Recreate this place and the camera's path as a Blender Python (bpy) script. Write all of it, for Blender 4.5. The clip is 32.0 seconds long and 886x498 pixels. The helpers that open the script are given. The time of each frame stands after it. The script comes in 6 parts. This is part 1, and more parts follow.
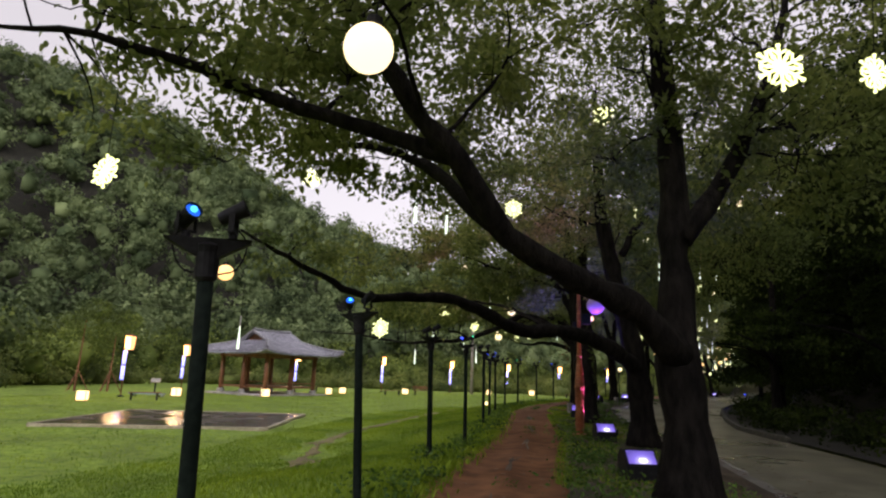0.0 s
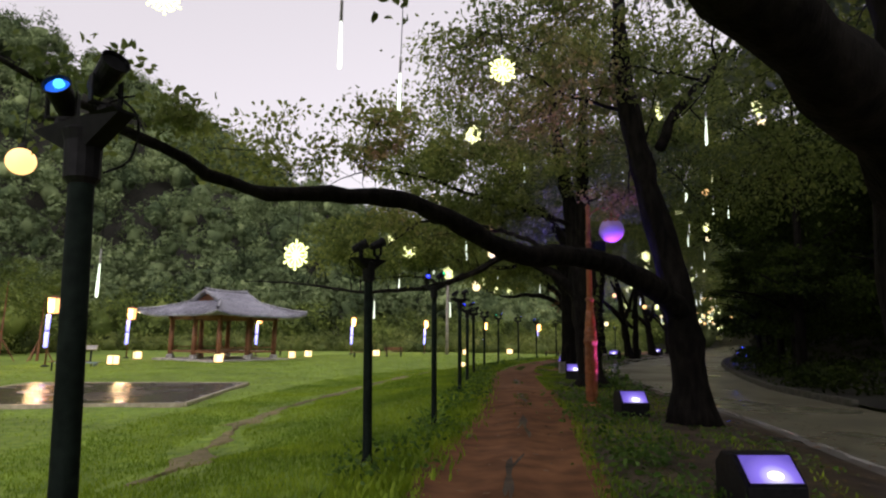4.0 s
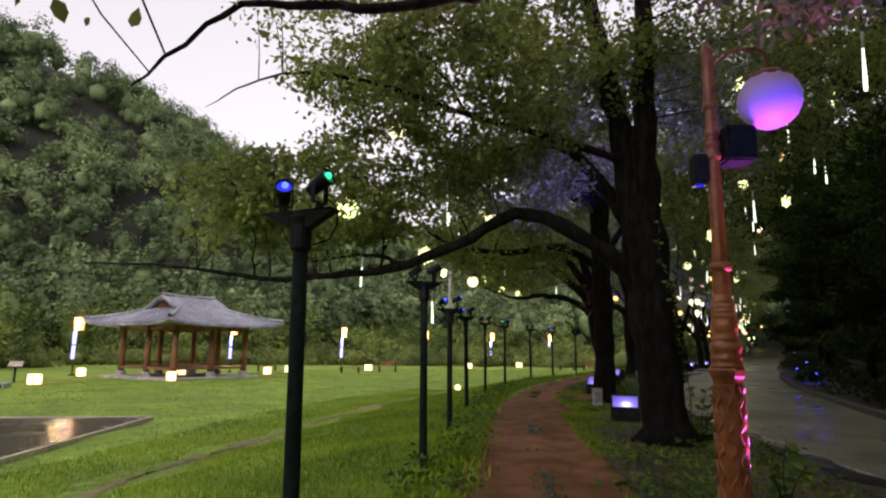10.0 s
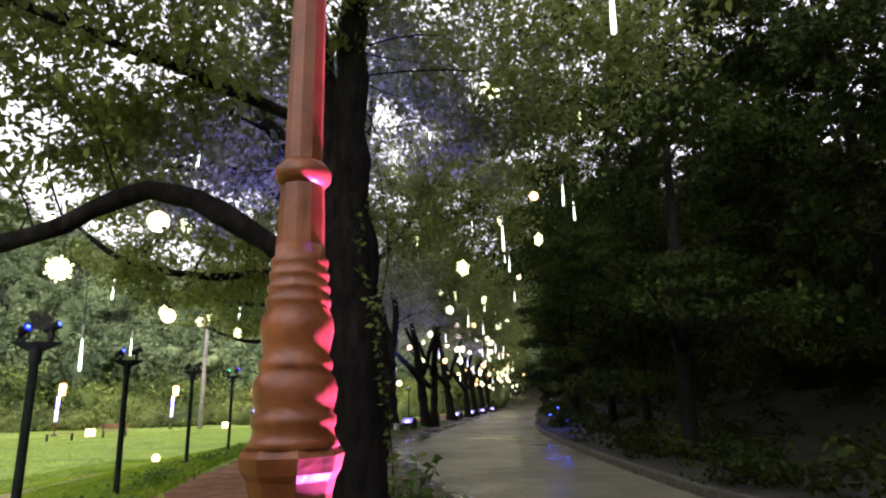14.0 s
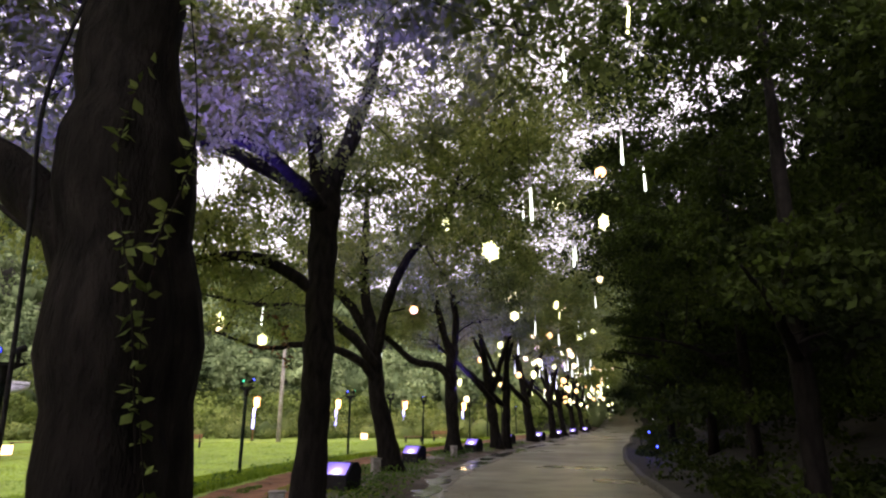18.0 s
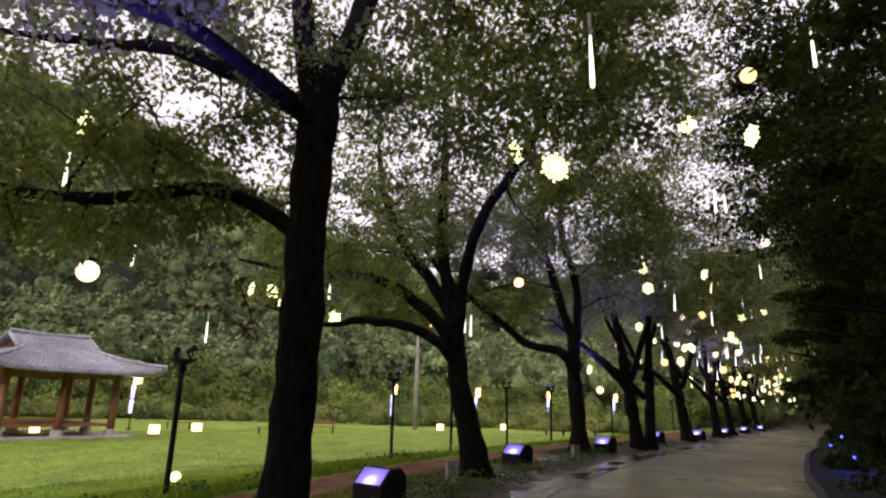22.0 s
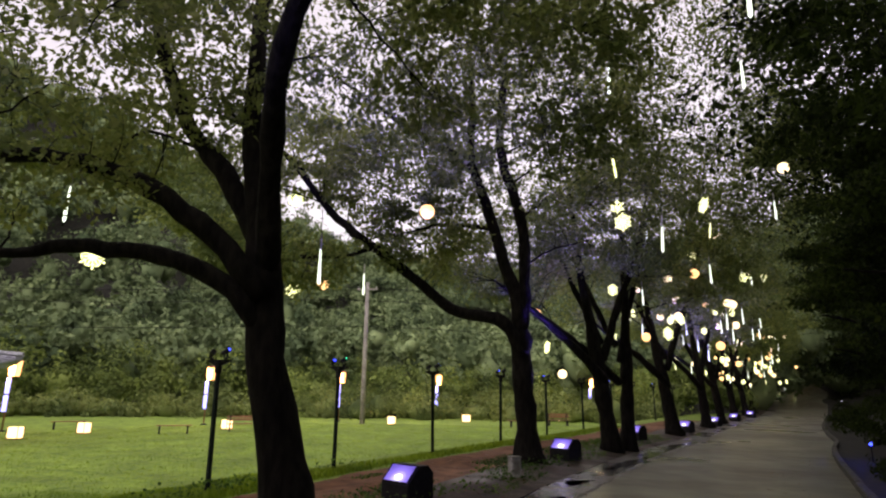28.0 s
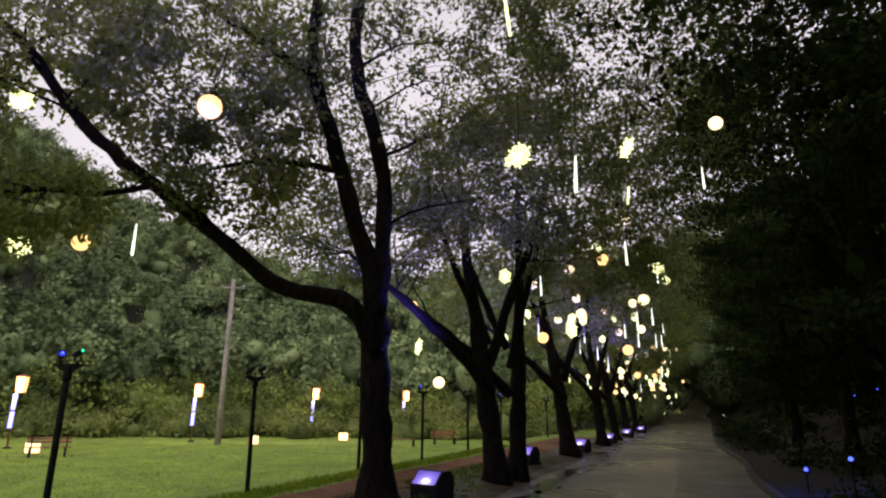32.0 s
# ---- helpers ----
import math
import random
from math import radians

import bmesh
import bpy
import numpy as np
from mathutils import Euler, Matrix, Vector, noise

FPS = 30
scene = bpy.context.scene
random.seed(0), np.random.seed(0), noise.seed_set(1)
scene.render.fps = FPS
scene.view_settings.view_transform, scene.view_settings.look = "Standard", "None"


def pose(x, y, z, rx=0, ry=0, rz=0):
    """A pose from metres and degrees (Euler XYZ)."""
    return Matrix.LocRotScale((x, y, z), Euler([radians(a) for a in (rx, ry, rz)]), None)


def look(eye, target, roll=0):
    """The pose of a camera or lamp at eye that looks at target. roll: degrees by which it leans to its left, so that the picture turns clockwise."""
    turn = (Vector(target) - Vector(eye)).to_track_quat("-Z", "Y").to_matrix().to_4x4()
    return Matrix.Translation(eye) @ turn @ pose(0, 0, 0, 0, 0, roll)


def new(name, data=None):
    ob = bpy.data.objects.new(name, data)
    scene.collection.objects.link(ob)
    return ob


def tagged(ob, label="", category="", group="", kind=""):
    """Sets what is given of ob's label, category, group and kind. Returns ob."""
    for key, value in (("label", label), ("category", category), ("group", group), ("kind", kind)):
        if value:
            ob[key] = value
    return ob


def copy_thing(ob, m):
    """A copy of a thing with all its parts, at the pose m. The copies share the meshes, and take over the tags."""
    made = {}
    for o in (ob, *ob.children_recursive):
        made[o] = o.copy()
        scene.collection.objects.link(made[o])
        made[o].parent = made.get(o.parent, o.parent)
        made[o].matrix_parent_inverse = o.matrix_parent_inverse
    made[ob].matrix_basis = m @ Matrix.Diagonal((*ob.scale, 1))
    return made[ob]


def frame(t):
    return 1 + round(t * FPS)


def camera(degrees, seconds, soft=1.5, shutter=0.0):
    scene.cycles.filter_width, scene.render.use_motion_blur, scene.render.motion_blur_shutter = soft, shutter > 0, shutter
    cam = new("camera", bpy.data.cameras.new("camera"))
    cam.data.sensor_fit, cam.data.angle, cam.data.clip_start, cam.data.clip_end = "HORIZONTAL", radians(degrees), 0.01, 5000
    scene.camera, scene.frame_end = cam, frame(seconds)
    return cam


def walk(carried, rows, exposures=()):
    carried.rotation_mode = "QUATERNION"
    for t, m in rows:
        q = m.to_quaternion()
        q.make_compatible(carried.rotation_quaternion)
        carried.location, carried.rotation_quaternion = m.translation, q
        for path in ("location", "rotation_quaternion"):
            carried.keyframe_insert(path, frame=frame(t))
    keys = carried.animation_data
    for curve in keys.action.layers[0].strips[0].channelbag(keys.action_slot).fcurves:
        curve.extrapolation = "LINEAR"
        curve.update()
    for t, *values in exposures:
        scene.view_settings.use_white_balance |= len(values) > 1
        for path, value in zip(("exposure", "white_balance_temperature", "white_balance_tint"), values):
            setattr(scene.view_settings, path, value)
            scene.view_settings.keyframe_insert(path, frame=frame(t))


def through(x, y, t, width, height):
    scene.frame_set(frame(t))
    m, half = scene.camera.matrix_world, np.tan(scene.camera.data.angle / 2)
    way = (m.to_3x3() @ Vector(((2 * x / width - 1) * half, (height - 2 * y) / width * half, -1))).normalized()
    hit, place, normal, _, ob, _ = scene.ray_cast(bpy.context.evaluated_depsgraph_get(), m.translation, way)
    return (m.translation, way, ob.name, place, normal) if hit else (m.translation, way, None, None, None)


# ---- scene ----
cam = camera(72.6, 32.0, soft=2.2)
PATH = [
    (0, (-0.005, -2.391, 1.384), (-0.111, -0.437, 1.795), 2.1),
    (0.5, (-0.028, -1.803, 1.383), (-0.114, 0.147, 1.819), 1.8),
    (1, (0.018, -1.22, 1.375), (-0.043, 0.727, 1.827), 1.5),
    (1.5, (0.02, -0.637, 1.364), (-0.029, 1.31, 1.82), 1.5),
    (2, (0.023, -0.082, 1.344), (-0.024, 1.868, 1.785), 1.3),
    (2.5, (0.008, 0.494, 1.315), (-0.038, 2.455, 1.71), 1.2),
    (3, (0.026, 1.081, 1.285), (-0.007, 3.049, 1.639), 1.1),
    (3.5, (0.031, 1.641, 1.261), (0.01, 3.616, 1.577), 0.8),
    (5.5, (0.414, 3.913, 1.298), (0.403, 5.895, 1.562), 0.9),
    (6, (0.479, 4.429, 1.311), (0.483, 6.412, 1.573), 0.9),
    (6.5, (0.489, 5.016, 1.308), (0.512, 6.998, 1.572), 0.8),
    (7, (0.506, 5.534, 1.318), (0.536, 7.516, 1.584), 0.8),
    (7.5, (0.54, 6.023, 1.316), (0.571, 8.005, 1.58), 0.7),
    (8, (0.608, 6.549, 1.336), (0.631, 8.531, 1.6), 0.6),
    (8.5, (0.692, 7.152, 1.326), (0.701, 9.134, 1.595), 0.7),
    (9, (0.69, 7.852, 1.328), (0.688, 9.833, 1.607), 0.7),
    (9.5, (0.686, 8.481, 1.354), (0.661, 10.459, 1.648), 0.7),
    (10, (0.749, 9.143, 1.371), (0.702, 11.116, 1.696), 0.6),
    (10.5, (0.797, 9.76, 1.401), (0.732, 11.727, 1.76), 0.6),
    (11, (0.892, 10.313, 1.383), (0.818, 12.272, 1.782), 0.6),
    (11.5, (1.07, 10.805, 1.383), (1.053, 12.759, 1.813), 0.2),
    (12, (1.334, 11.175, 1.372), (1.562, 13.11, 1.82), -0.8),
    (12.5, (1.628, 11.434, 1.365), (2.016, 13.341, 1.824), -1.0),
    (13, (1.945, 11.659, 1.398), (2.473, 13.531, 1.864), -1.3),
    (13.5, (2.307, 11.832, 1.393), (2.913, 13.678, 1.868), -1.4),
    (14, (2.642, 12.122, 1.362), (3.271, 13.957, 1.849), -1.2),
    (14.4, (2.890, 12.205, 1.42), (3.523, 14.039, 1.906), -1.0),
    (16.5, (4.517, 13.577, 1.359), (4.998, 15.449, 1.874), 0.1),
    (17, (4.705, 14.072, 1.426), (5.117, 15.959, 1.945), 0.0),
    (17.5, (4.852, 14.478, 1.474), (5.226, 16.371, 2.001), -0.3),
    (18, (5.081, 14.915, 1.473), (5.396, 16.816, 2.01), 0.2),
    (18.5, (5.271, 15.326, 1.473), (5.549, 17.228, 2.025), 0.3),
    (19, (5.606, 15.66, 1.473), (5.813, 17.567, 2.041), 0.5),
    (19.5, (5.81, 16.09, 1.512), (5.922, 18.001, 2.093), 0.9),
    (20, (6.092, 16.48, 1.531), (6.119, 18.391, 2.119), 1.0),
    (20.5, (6.338, 16.902, 1.532), (6.278, 18.813, 2.122), 1.1),
    (21, (6.649, 17.356, 1.491), (6.525, 19.264, 2.078), 1.2),
    (21.5, (6.848, 17.883, 1.545), (6.681, 19.801, 2.09), 1.7),
    (22, (7.066, 18.406, 1.571), (6.88, 20.334, 2.068), 1.7),
    (22.5, (7.267, 18.933, 1.617), (7.078, 20.879, 2.035), 1.7),
    (23, (7.47, 19.473, 1.565), (7.29, 21.433, 1.924), 0.8),
    (23.5, (7.613, 20.233, 1.541), (7.449, 22.2, 1.865), 1.1),
    (24, (7.701, 20.918, 1.558), (7.555, 22.888, 1.868), 1.5),
    (24.5, (7.801, 21.517, 1.565), (7.671, 23.489, 1.875), 1.2),
    (25, (7.915, 21.986, 1.565), (7.794, 23.957, 1.884), 0.8),
    (25.5, (8.035, 22.476, 1.619), (7.922, 24.446, 1.944), 0.7),
    (27.5, (8.594, 24.769, 1.685), (8.474, 26.722, 2.1), 0.7),
    (28, (8.793, 25.362, 1.728), (8.669, 27.304, 2.189), 0.7),
    (28.5, (8.925, 25.906, 1.648), (8.805, 27.836, 2.159), 0.8),
    (29, (9.076, 26.492, 1.615), (8.979, 28.414, 2.162), 0.8),
    (29.5, (9.131, 27.108, 1.606), (9.099, 29.026, 2.171), 0.5),
    (30, (9.188, 27.705, 1.62), (9.286, 29.619, 2.194), 0.3),
    (30.5, (9.524, 28.227, 1.653), (9.654, 30.14, 2.221), 0.7),
    (31, (9.839, 28.778, 1.673), (9.982, 30.694, 2.23), 1.1),
    (31.5, (10.057, 29.412, 1.697), (10.207, 31.335, 2.226), 1.3),
    (32, (9.935, 30.143, 1.704), (10.134, 32.066, 2.215), 0.6),
]
walk(cam, [(t, look(eye, target, roll)) for t, eye, target, roll in PATH],
     exposures=[(0.0, 0.5, 6500, 10), (2.0, 0.5, 6500, 10), (4.0, 0.52, 6500, 10), (8.0, 0.87, 6500, 10), (10.0, 0.75, 6500, 10), (11.0, 0.53, 6500, 10), (12.0, 0.58, 6500, 10), (13.0, 1.1, 6400, 13), (14.0, 1.7, 6250, 12), (15.0, 1.7, 6300, 14), (17.0, 1.67, 6650, 16), (19.0, 1.42, 6650, 16), (21.0, 1.07, 6650, 16), (24.0, 0.97, 6650, 16), (28.0, 0.82, 6650, 14), (32.0, 0.57, 6650, 12)])
SKY, FLOOD = 0.24, 9000.0

# ---------------------------------------------------------------- world, sun, exposure
world = bpy.data.worlds.new("world")
scene.world = world
world.use_nodes = True
wn = world.node_tree
wbg = wn.nodes["Background"]
sky = wn.nodes.new("ShaderNodeTexSky")
sky.sky_type = "NISHITA"
sky.sun_disc = False
sky.sun_elevation = radians(24)
sky.sun_rotation = radians(200)
sky.air_density, sky.dust_density, sky.ozone_density = 1.0, 4.0, 2.5
hsv = wn.nodes.new("ShaderNodeHueSaturation")
hsv.inputs["Saturation"].default_value = 0.12
wn.links.new(sky.outputs["Color"], hsv.inputs["Color"])
cloud = wn.nodes.new("ShaderNodeMix")
cloud.data_type, cloud.blend_type = "RGBA", "MULTIPLY"
cloud.inputs["Factor"].default_value = 1.0
cloud.inputs["B"].default_value = (1.04, 0.97, 1.04, 1)
wn.links.new(hsv.outputs["Color"], cloud.inputs["A"])
veil = wn.nodes.new("ShaderNodeMix")
veil.data_type = "RGBA"
veil.inputs["Factor"].default_value = 0.65
veil.inputs["B"].default_value = (2.16, 1.98, 2.08, 1)
wn.links.new(cloud.outputs["Result"], veil.inputs["A"])
wn.links.new(veil.outputs["Result"], wbg.inputs["Color"])
wbg.inputs["Strength"].default_value = SKY
sun = new("sun", bpy.data.lights.new("sun", "SUN"))
sun.data.energy, sun.data.angle, sun.data.color = 0.25, radians(40), (1.0, 0.95, 0.9)
sun.matrix_world = look((0, 0, 60), (-20, 50, 0))


# ---------------------------------------------------------------- mesh helpers
def npmesh(name, V, F):
    """A mesh from arrays of vertices and faces, all with the same number of corners."""
    V, F = np.asarray(V, dtype=np.float32), np.asarray(F, dtype=np.int32)
    me = bpy.data.meshes.new(name)
    me.vertices.add(len(V))
    me.vertices.foreach_set("co", V.ravel())
    n, k = F.shape
    me.loops.add(n * k)
    me.loops.foreach_set("vertex_index", F.ravel())
    me.polygons.add(n)
    me.polygons.foreach_set("loop_start", np.arange(n, dtype=np.int32) * k)
    me.update(calc_edges=True)
    return me


def put(name, me, mat, parent=None, label="", smooth=False, at=None):
    """Links a mesh as one object, as a thing or under a thing."""
    ob = new(name, me)
    if mat is not None and not me.materials:
        me.materials.append(mat)
    if smooth:
        me.polygons.foreach_set("use_smooth", np.ones(len(me.polygons), dtype=bool))
    if parent is not None:
        ob.parent = parent
    if at is not None:
        ob.matrix_basis = at
    if label:
        ob["label"] = label
    return ob


def part(name, bm, mat, parent=None, label="", smooth=False, at=None):
    me = bpy.data.meshes.new(name)
    bm.to_mesh(me)
    bm.free()
    return put(name, me, mat, parent, label, smooth, at)


def empty(name, at, label, category, group="", kind=""):
    ob = new(name)
    ob.empty_display_size = 0.2
    ob.matrix_basis = at
    return tagged(ob, label, category, group, kind)


def box(x0, x1, y0, y1, z0, z1, bevel=0.0, bm=None):
    bm = bm or bmesh.new()
    m = Matrix.LocRotScale(((x0 + x1) / 2, (y0 + y1) / 2, (z0 + z1) / 2), None, (x1 - x0, y1 - y0, z1 - z0))
    made = bmesh.ops.create_cube(bm, size=1, matrix=m)
    if bevel:
        es = list({e for v in made["verts"] for e in v.link_edges})
        bmesh.ops.bevel(bm, geom=es, offset=bevel, segments=2, affect="EDGES")
    return bm


def lathe(profile, sides=24, bm=None):
    """A turned solid from rows of (radius, height)."""
    bm = bm or bmesh.new()
    rings = []
    for r, z in profile:
        rings.append([bm.verts.new((r * math.cos(2 * math.pi * i / sides), r * math.sin(2 * math.pi * i / sides), z)) for i in range(sides)])
    for a, b in zip(rings, rings[1:]):
        for i in range(sides):
            j = (i + 1) % sides
            bm.faces.new((a[i], a[j], b[j], b[i]))
    bm.faces.new(list(reversed(rings[0])))
    bm.faces.new(rings[-1])
    return bm


def tube_np(pts, radii, sides=8):
    """Vertices and quads of a round tube along points."""
    P = np.asarray(pts, dtype=float)
    n = len(P)
    T = np.gradient(P, axis=0)
    T /= np.linalg.norm(T, axis=1)[:, None] + 1e-9
    ref = np.array([0, 0, 1.0]) if abs(T[0, 2]) < 0.8 else np.array([1.0, 0, 0])
    U = np.cross(T, ref)
    for i in range(1, n):
        u = U[i - 1] - T[i] * (U[i - 1] @ T[i])
        U[i] = u / (np.linalg.norm(u) + 1e-9)
    U[0] /= np.linalg.norm(U[0]) + 1e-9
    W = np.cross(T, U)
    a = np.arange(sides) * 2 * np.pi / sides
    R = np.asarray(radii, dtype=float)
    V = P[:, None] + R[:, None, None] * (np.cos(a)[None, :, None] * U[:, None] + np.sin(a)[None, :, None] * W[:, None])
    i, j = np.meshgrid(np.arange(n - 1), np.arange(sides), indexing="ij")
    k = (j + 1) % sides
    F = np.stack([i * sides + j, i * sides + k, (i + 1) * sides + k, (i + 1) * sides + j], -1).reshape(-1, 4)
    return V.reshape(-1, 3), F


def join_np(pieces):
    Vs, Fs, n = [], [], 0
    for V, F in pieces:
        Vs.append(V)
        Fs.append(F + n)
        n += len(V)
    return np.concatenate(Vs), np.concatenate(Fs)


def smooth_line(pts, n):
    """n points on a soft curve through pts (rows of any width)."""
    P = np.asarray(pts, dtype=float)
    s = np.concatenate([[0], np.cumsum(np.linalg.norm(np.diff(P[:, :3], axis=0), axis=1))])
    m = len(P)
    t = np.zeros_like(P)
    for i in range(m):
        a, b = max(i - 1, 0), min(i + 1, m - 1)
        t[i] = (P[b] - P[a]) / max(s[b] - s[a], 1e-6)
    q = np.linspace(0, s[-1], n)
    k = np.clip(np.searchsorted(s, q, side="right") - 1, 0, m - 2)
    h = (s[k + 1] - s[k])[:, None]
    u = ((q - s[k]) / np.maximum(s[k + 1] - s[k], 1e-6))[:, None]
    return (2 * u**3 - 3 * u**2 + 1) * P[k] + (u**3 - 2 * u**2 + u) * h * t[k] + (3 * u**2 - 2 * u**3) * P[k + 1] + (u**3 - u**2) * h * t[k + 1]


# ---------------------------------------------------------------- materials
def nodes_of(name):
    m = bpy.data.materials.new(name)
    m.use_nodes = True
    t = m.node_tree
    return m, t, t.nodes["Principled BSDF"]


def noise_col(t, scale, lo, hi, detail=6.0, stops=(0.35, 0.65), coord="Object", stretch=None, seedloc=None):
    tc = t.nodes.new("ShaderNodeTexCoord")
    src = tc.outputs[coord]
    if stretch:
        mp = t.nodes.new("ShaderNodeMapping")
        mp.inputs["Scale"].default_value = stretch
        t.links.new(src, mp.inputs["Vector"])
        src = mp.outputs["Vector"]
    n = t.nodes.new("ShaderNodeTexNoise")
    n.inputs["Scale"].default_value = scale
    n.inputs["Detail"].default_value = detail
    t.links.new(src, n.inputs["Vector"])
    r = t.nodes.new("ShaderNodeValToRGB")
    r.color_ramp.elements[0].position, r.color_ramp.elements[1].position = stops
    r.color_ramp.elements[0].color, r.color_ramp.elements[1].color = (*lo, 1), (*hi, 1)
    t.links.new(n.outputs["Fac"], r.inputs["Fac"])
    return n, r


def mix_col(t, fac, a, b, blend="MIX", amount=0.5):
    m = t.nodes.new("ShaderNodeMix")
    m.data_type, m.blend_type = "RGBA", blend
    if fac is None:
        m.inputs["Factor"].default_value = amount
    else:
        t.links.new(fac, m.inputs["Factor"])
    t.links.new(a, m.inputs["A"])
    t.links.new(b, m.inputs["B"])
    return m.outputs["Result"]


def bumped(t, bsdf, height, strength, dist=0.02):
    b = t.nodes.new("ShaderNodeBump")
    b.inputs["Strength"].default_value, b.inputs["Distance"].default_value = strength, dist
    t.links.new(height, b.inputs["Height"])
    t.links.new(b.outputs["Normal"], bsdf.inputs["Normal"])


def surface(name, lo, hi, scale=6.0, rough=0.7, metal=0.0, bump=0.3, big=None, stretch=None, dist=0.01, rough2=None, spec=0.5):
    """A worn surface: fine grain and larger stains over a base colour."""
    m, t, b = nodes_of(name)
    n, r = noise_col(t, scale, lo, hi, stretch=stretch)
    n2, r2 = noise_col(t, scale * 0.13, (0.6, 0.6, 0.6), (1.15, 1.15, 1.15), detail=3.0)
    t.links.new(mix_col(t, None, r.outputs["Color"], r2.outputs["Color"], "MULTIPLY", 0.8), b.inputs["Base Color"])
    b.inputs["Metallic"].default_value = metal
    b.inputs["Specular IOR Level"].default_value = spec
    if rough2 is None:
        b.inputs["Roughness"].default_value = rough
    else:
        mr = t.nodes.new("ShaderNodeMapRange")
        mr.inputs["From Min"].default_value, mr.inputs["From Max"].default_value = 0.38, 0.62
        mr.inputs["To Min"].default_value, mr.inputs["To Max"].default_value = rough, rough2
        t.links.new(n2.outputs["Fac"], mr.inputs["Value"])
        t.links.new(mr.outputs["Result"], b.inputs["Roughness"])
    if bump:
        n3, _ = noise_col(t, scale * 4, (0, 0, 0), (1, 1, 1), stretch=stretch)
        bumped(t, b, n3.outputs["Fac"], bump, dist)
    return m


def glow(name, color, strength):
    m, t, b = nodes_of(name)
    b.inputs["Base Color"].default_value = (*color, 1)
    b.inputs["Emission Color"].default_value = (*color, 1)
    b.inputs["Emission Strength"].default_value = strength
    return m


def leafy(name, dark, light, through=0.35, rough=0.45, patch=0.35, lo=(0.55, 0.6, 0.6), hi=(1.3, 1.2, 1.0)):
    """Leaves: colour varies from leaf to leaf and light shines through."""
    m, t, b = nodes_of(name)
    g = t.nodes.new("ShaderNodeNewGeometry")
    r = t.nodes.new("ShaderNodeValToRGB")
    r.color_ramp.elements[0].color, r.color_ramp.elements[1].color = (*dark, 1), (*light, 1)
    t.links.new(g.outputs["Random Per Island"], r.inputs["Fac"])
    n, r2 = noise_col(t, patch, lo, hi, detail=3.0)
    c = mix_col(t, None, r.outputs["Color"], r2.outputs["Color"], "MULTIPLY", 1.0)
    t.links.new(c, b.inputs["Base Color"])
    b.inputs["Roughness"].default_value = rough
    b.inputs["Specular IOR Level"].default_value = 0.14
    tr = t.nodes.new("ShaderNodeBsdfTranslucent")
    t.links.new(c, tr.inputs["Color"])
    mx = t.nodes.new("ShaderNodeMixShader")
    mx.inputs["Fac"].default_value = through
    t.links.new(b.outputs["BSDF"], mx.inputs[1])
    t.links.new(tr.outputs["BSDF"], mx.inputs[2])
    t.links.new(mx.outputs["Shader"], t.nodes["Material Output"].inputs["Surface"])
    return m


M_LEAF = leafy("cherry_leaf", (0.125, 0.170, 0.045), (0.270, 0.325, 0.105), through=0.58, rough=0.55)
M_LEAF_DRY = leafy("dry_leaf", (0.10, 0.06, 0.03), (0.20, 0.11, 0.05))
# The wood's shade and depth are put into these dark, patchy leaf tones.
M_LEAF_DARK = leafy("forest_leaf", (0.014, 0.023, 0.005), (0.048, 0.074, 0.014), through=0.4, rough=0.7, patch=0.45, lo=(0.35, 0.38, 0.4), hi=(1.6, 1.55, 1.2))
# Paler, greyer than the near foliage: distance haze is put into this colour.
M_HILL = leafy("hazed_hill_leaf", (0.110, 0.155, 0.076), (0.205, 0.265, 0.132), through=0.1, rough=0.85, patch=0.11, lo=(0.40, 0.44, 0.40), hi=(1.35, 1.30, 1.15))
M_EDGE = leafy("edge_leaf", (0.090, 0.135, 0.040), (0.195, 0.255, 0.080), through=0.2, rough=0.6, patch=0.20, lo=(0.24, 0.28, 0.24), hi=(1.5, 1.40, 1.05))
M_SHRUB = leafy("shrub_leaf", (0.115, 0.155, 0.050), (0.215, 0.265, 0.095), through=0.25, rough=0.6, patch=0.22, lo=(0.45, 0.5, 0.45), hi=(1.35, 1.25, 1.0))
M_GRASS = leafy("grass_blade", (0.15, 0.245, 0.016), (0.26, 0.375, 0.034), through=0.35, rough=0.5, patch=0.5, lo=(0.62, 0.68, 0.7), hi=(1.25, 1.15, 1.0))
M_WEED = leafy("weed_leaf", (0.05, 0.11, 0.02), (0.13, 0.23, 0.045), through=0.3)
M_LITTER = leafy("litter_leaf", (0.06, 0.035, 0.02), (0.20, 0.11, 0.05), through=0.05)
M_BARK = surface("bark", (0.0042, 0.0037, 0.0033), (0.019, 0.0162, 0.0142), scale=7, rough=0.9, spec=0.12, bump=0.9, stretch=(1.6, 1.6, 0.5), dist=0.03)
M_LAWN = surface("lawn_soil", (0.115, 0.20, 0.013), (0.23, 0.335, 0.03), scale=5, rough=0.9, bump=0.6, dist=0.04)
M_DIRT = surface("red_dirt", (0.110, 0.048, 0.021), (0.235, 0.108, 0.048), scale=2.4, rough=0.95, bump=0.1, dist=0.015, rough2=0.75, spec=0.2)
M_TRACK = surface("worn_tan_soil", (0.13, 0.12, 0.045), (0.26, 0.205, 0.10), scale=5, rough=0.9, bump=0.6, dist=0.03)
M_ROAD = surface("wet_concrete_road", (0.14, 0.135, 0.09), (0.245, 0.235, 0.16), scale=1.6, rough=0.5, bump=0.015, dist=0.004, rough2=0.26)
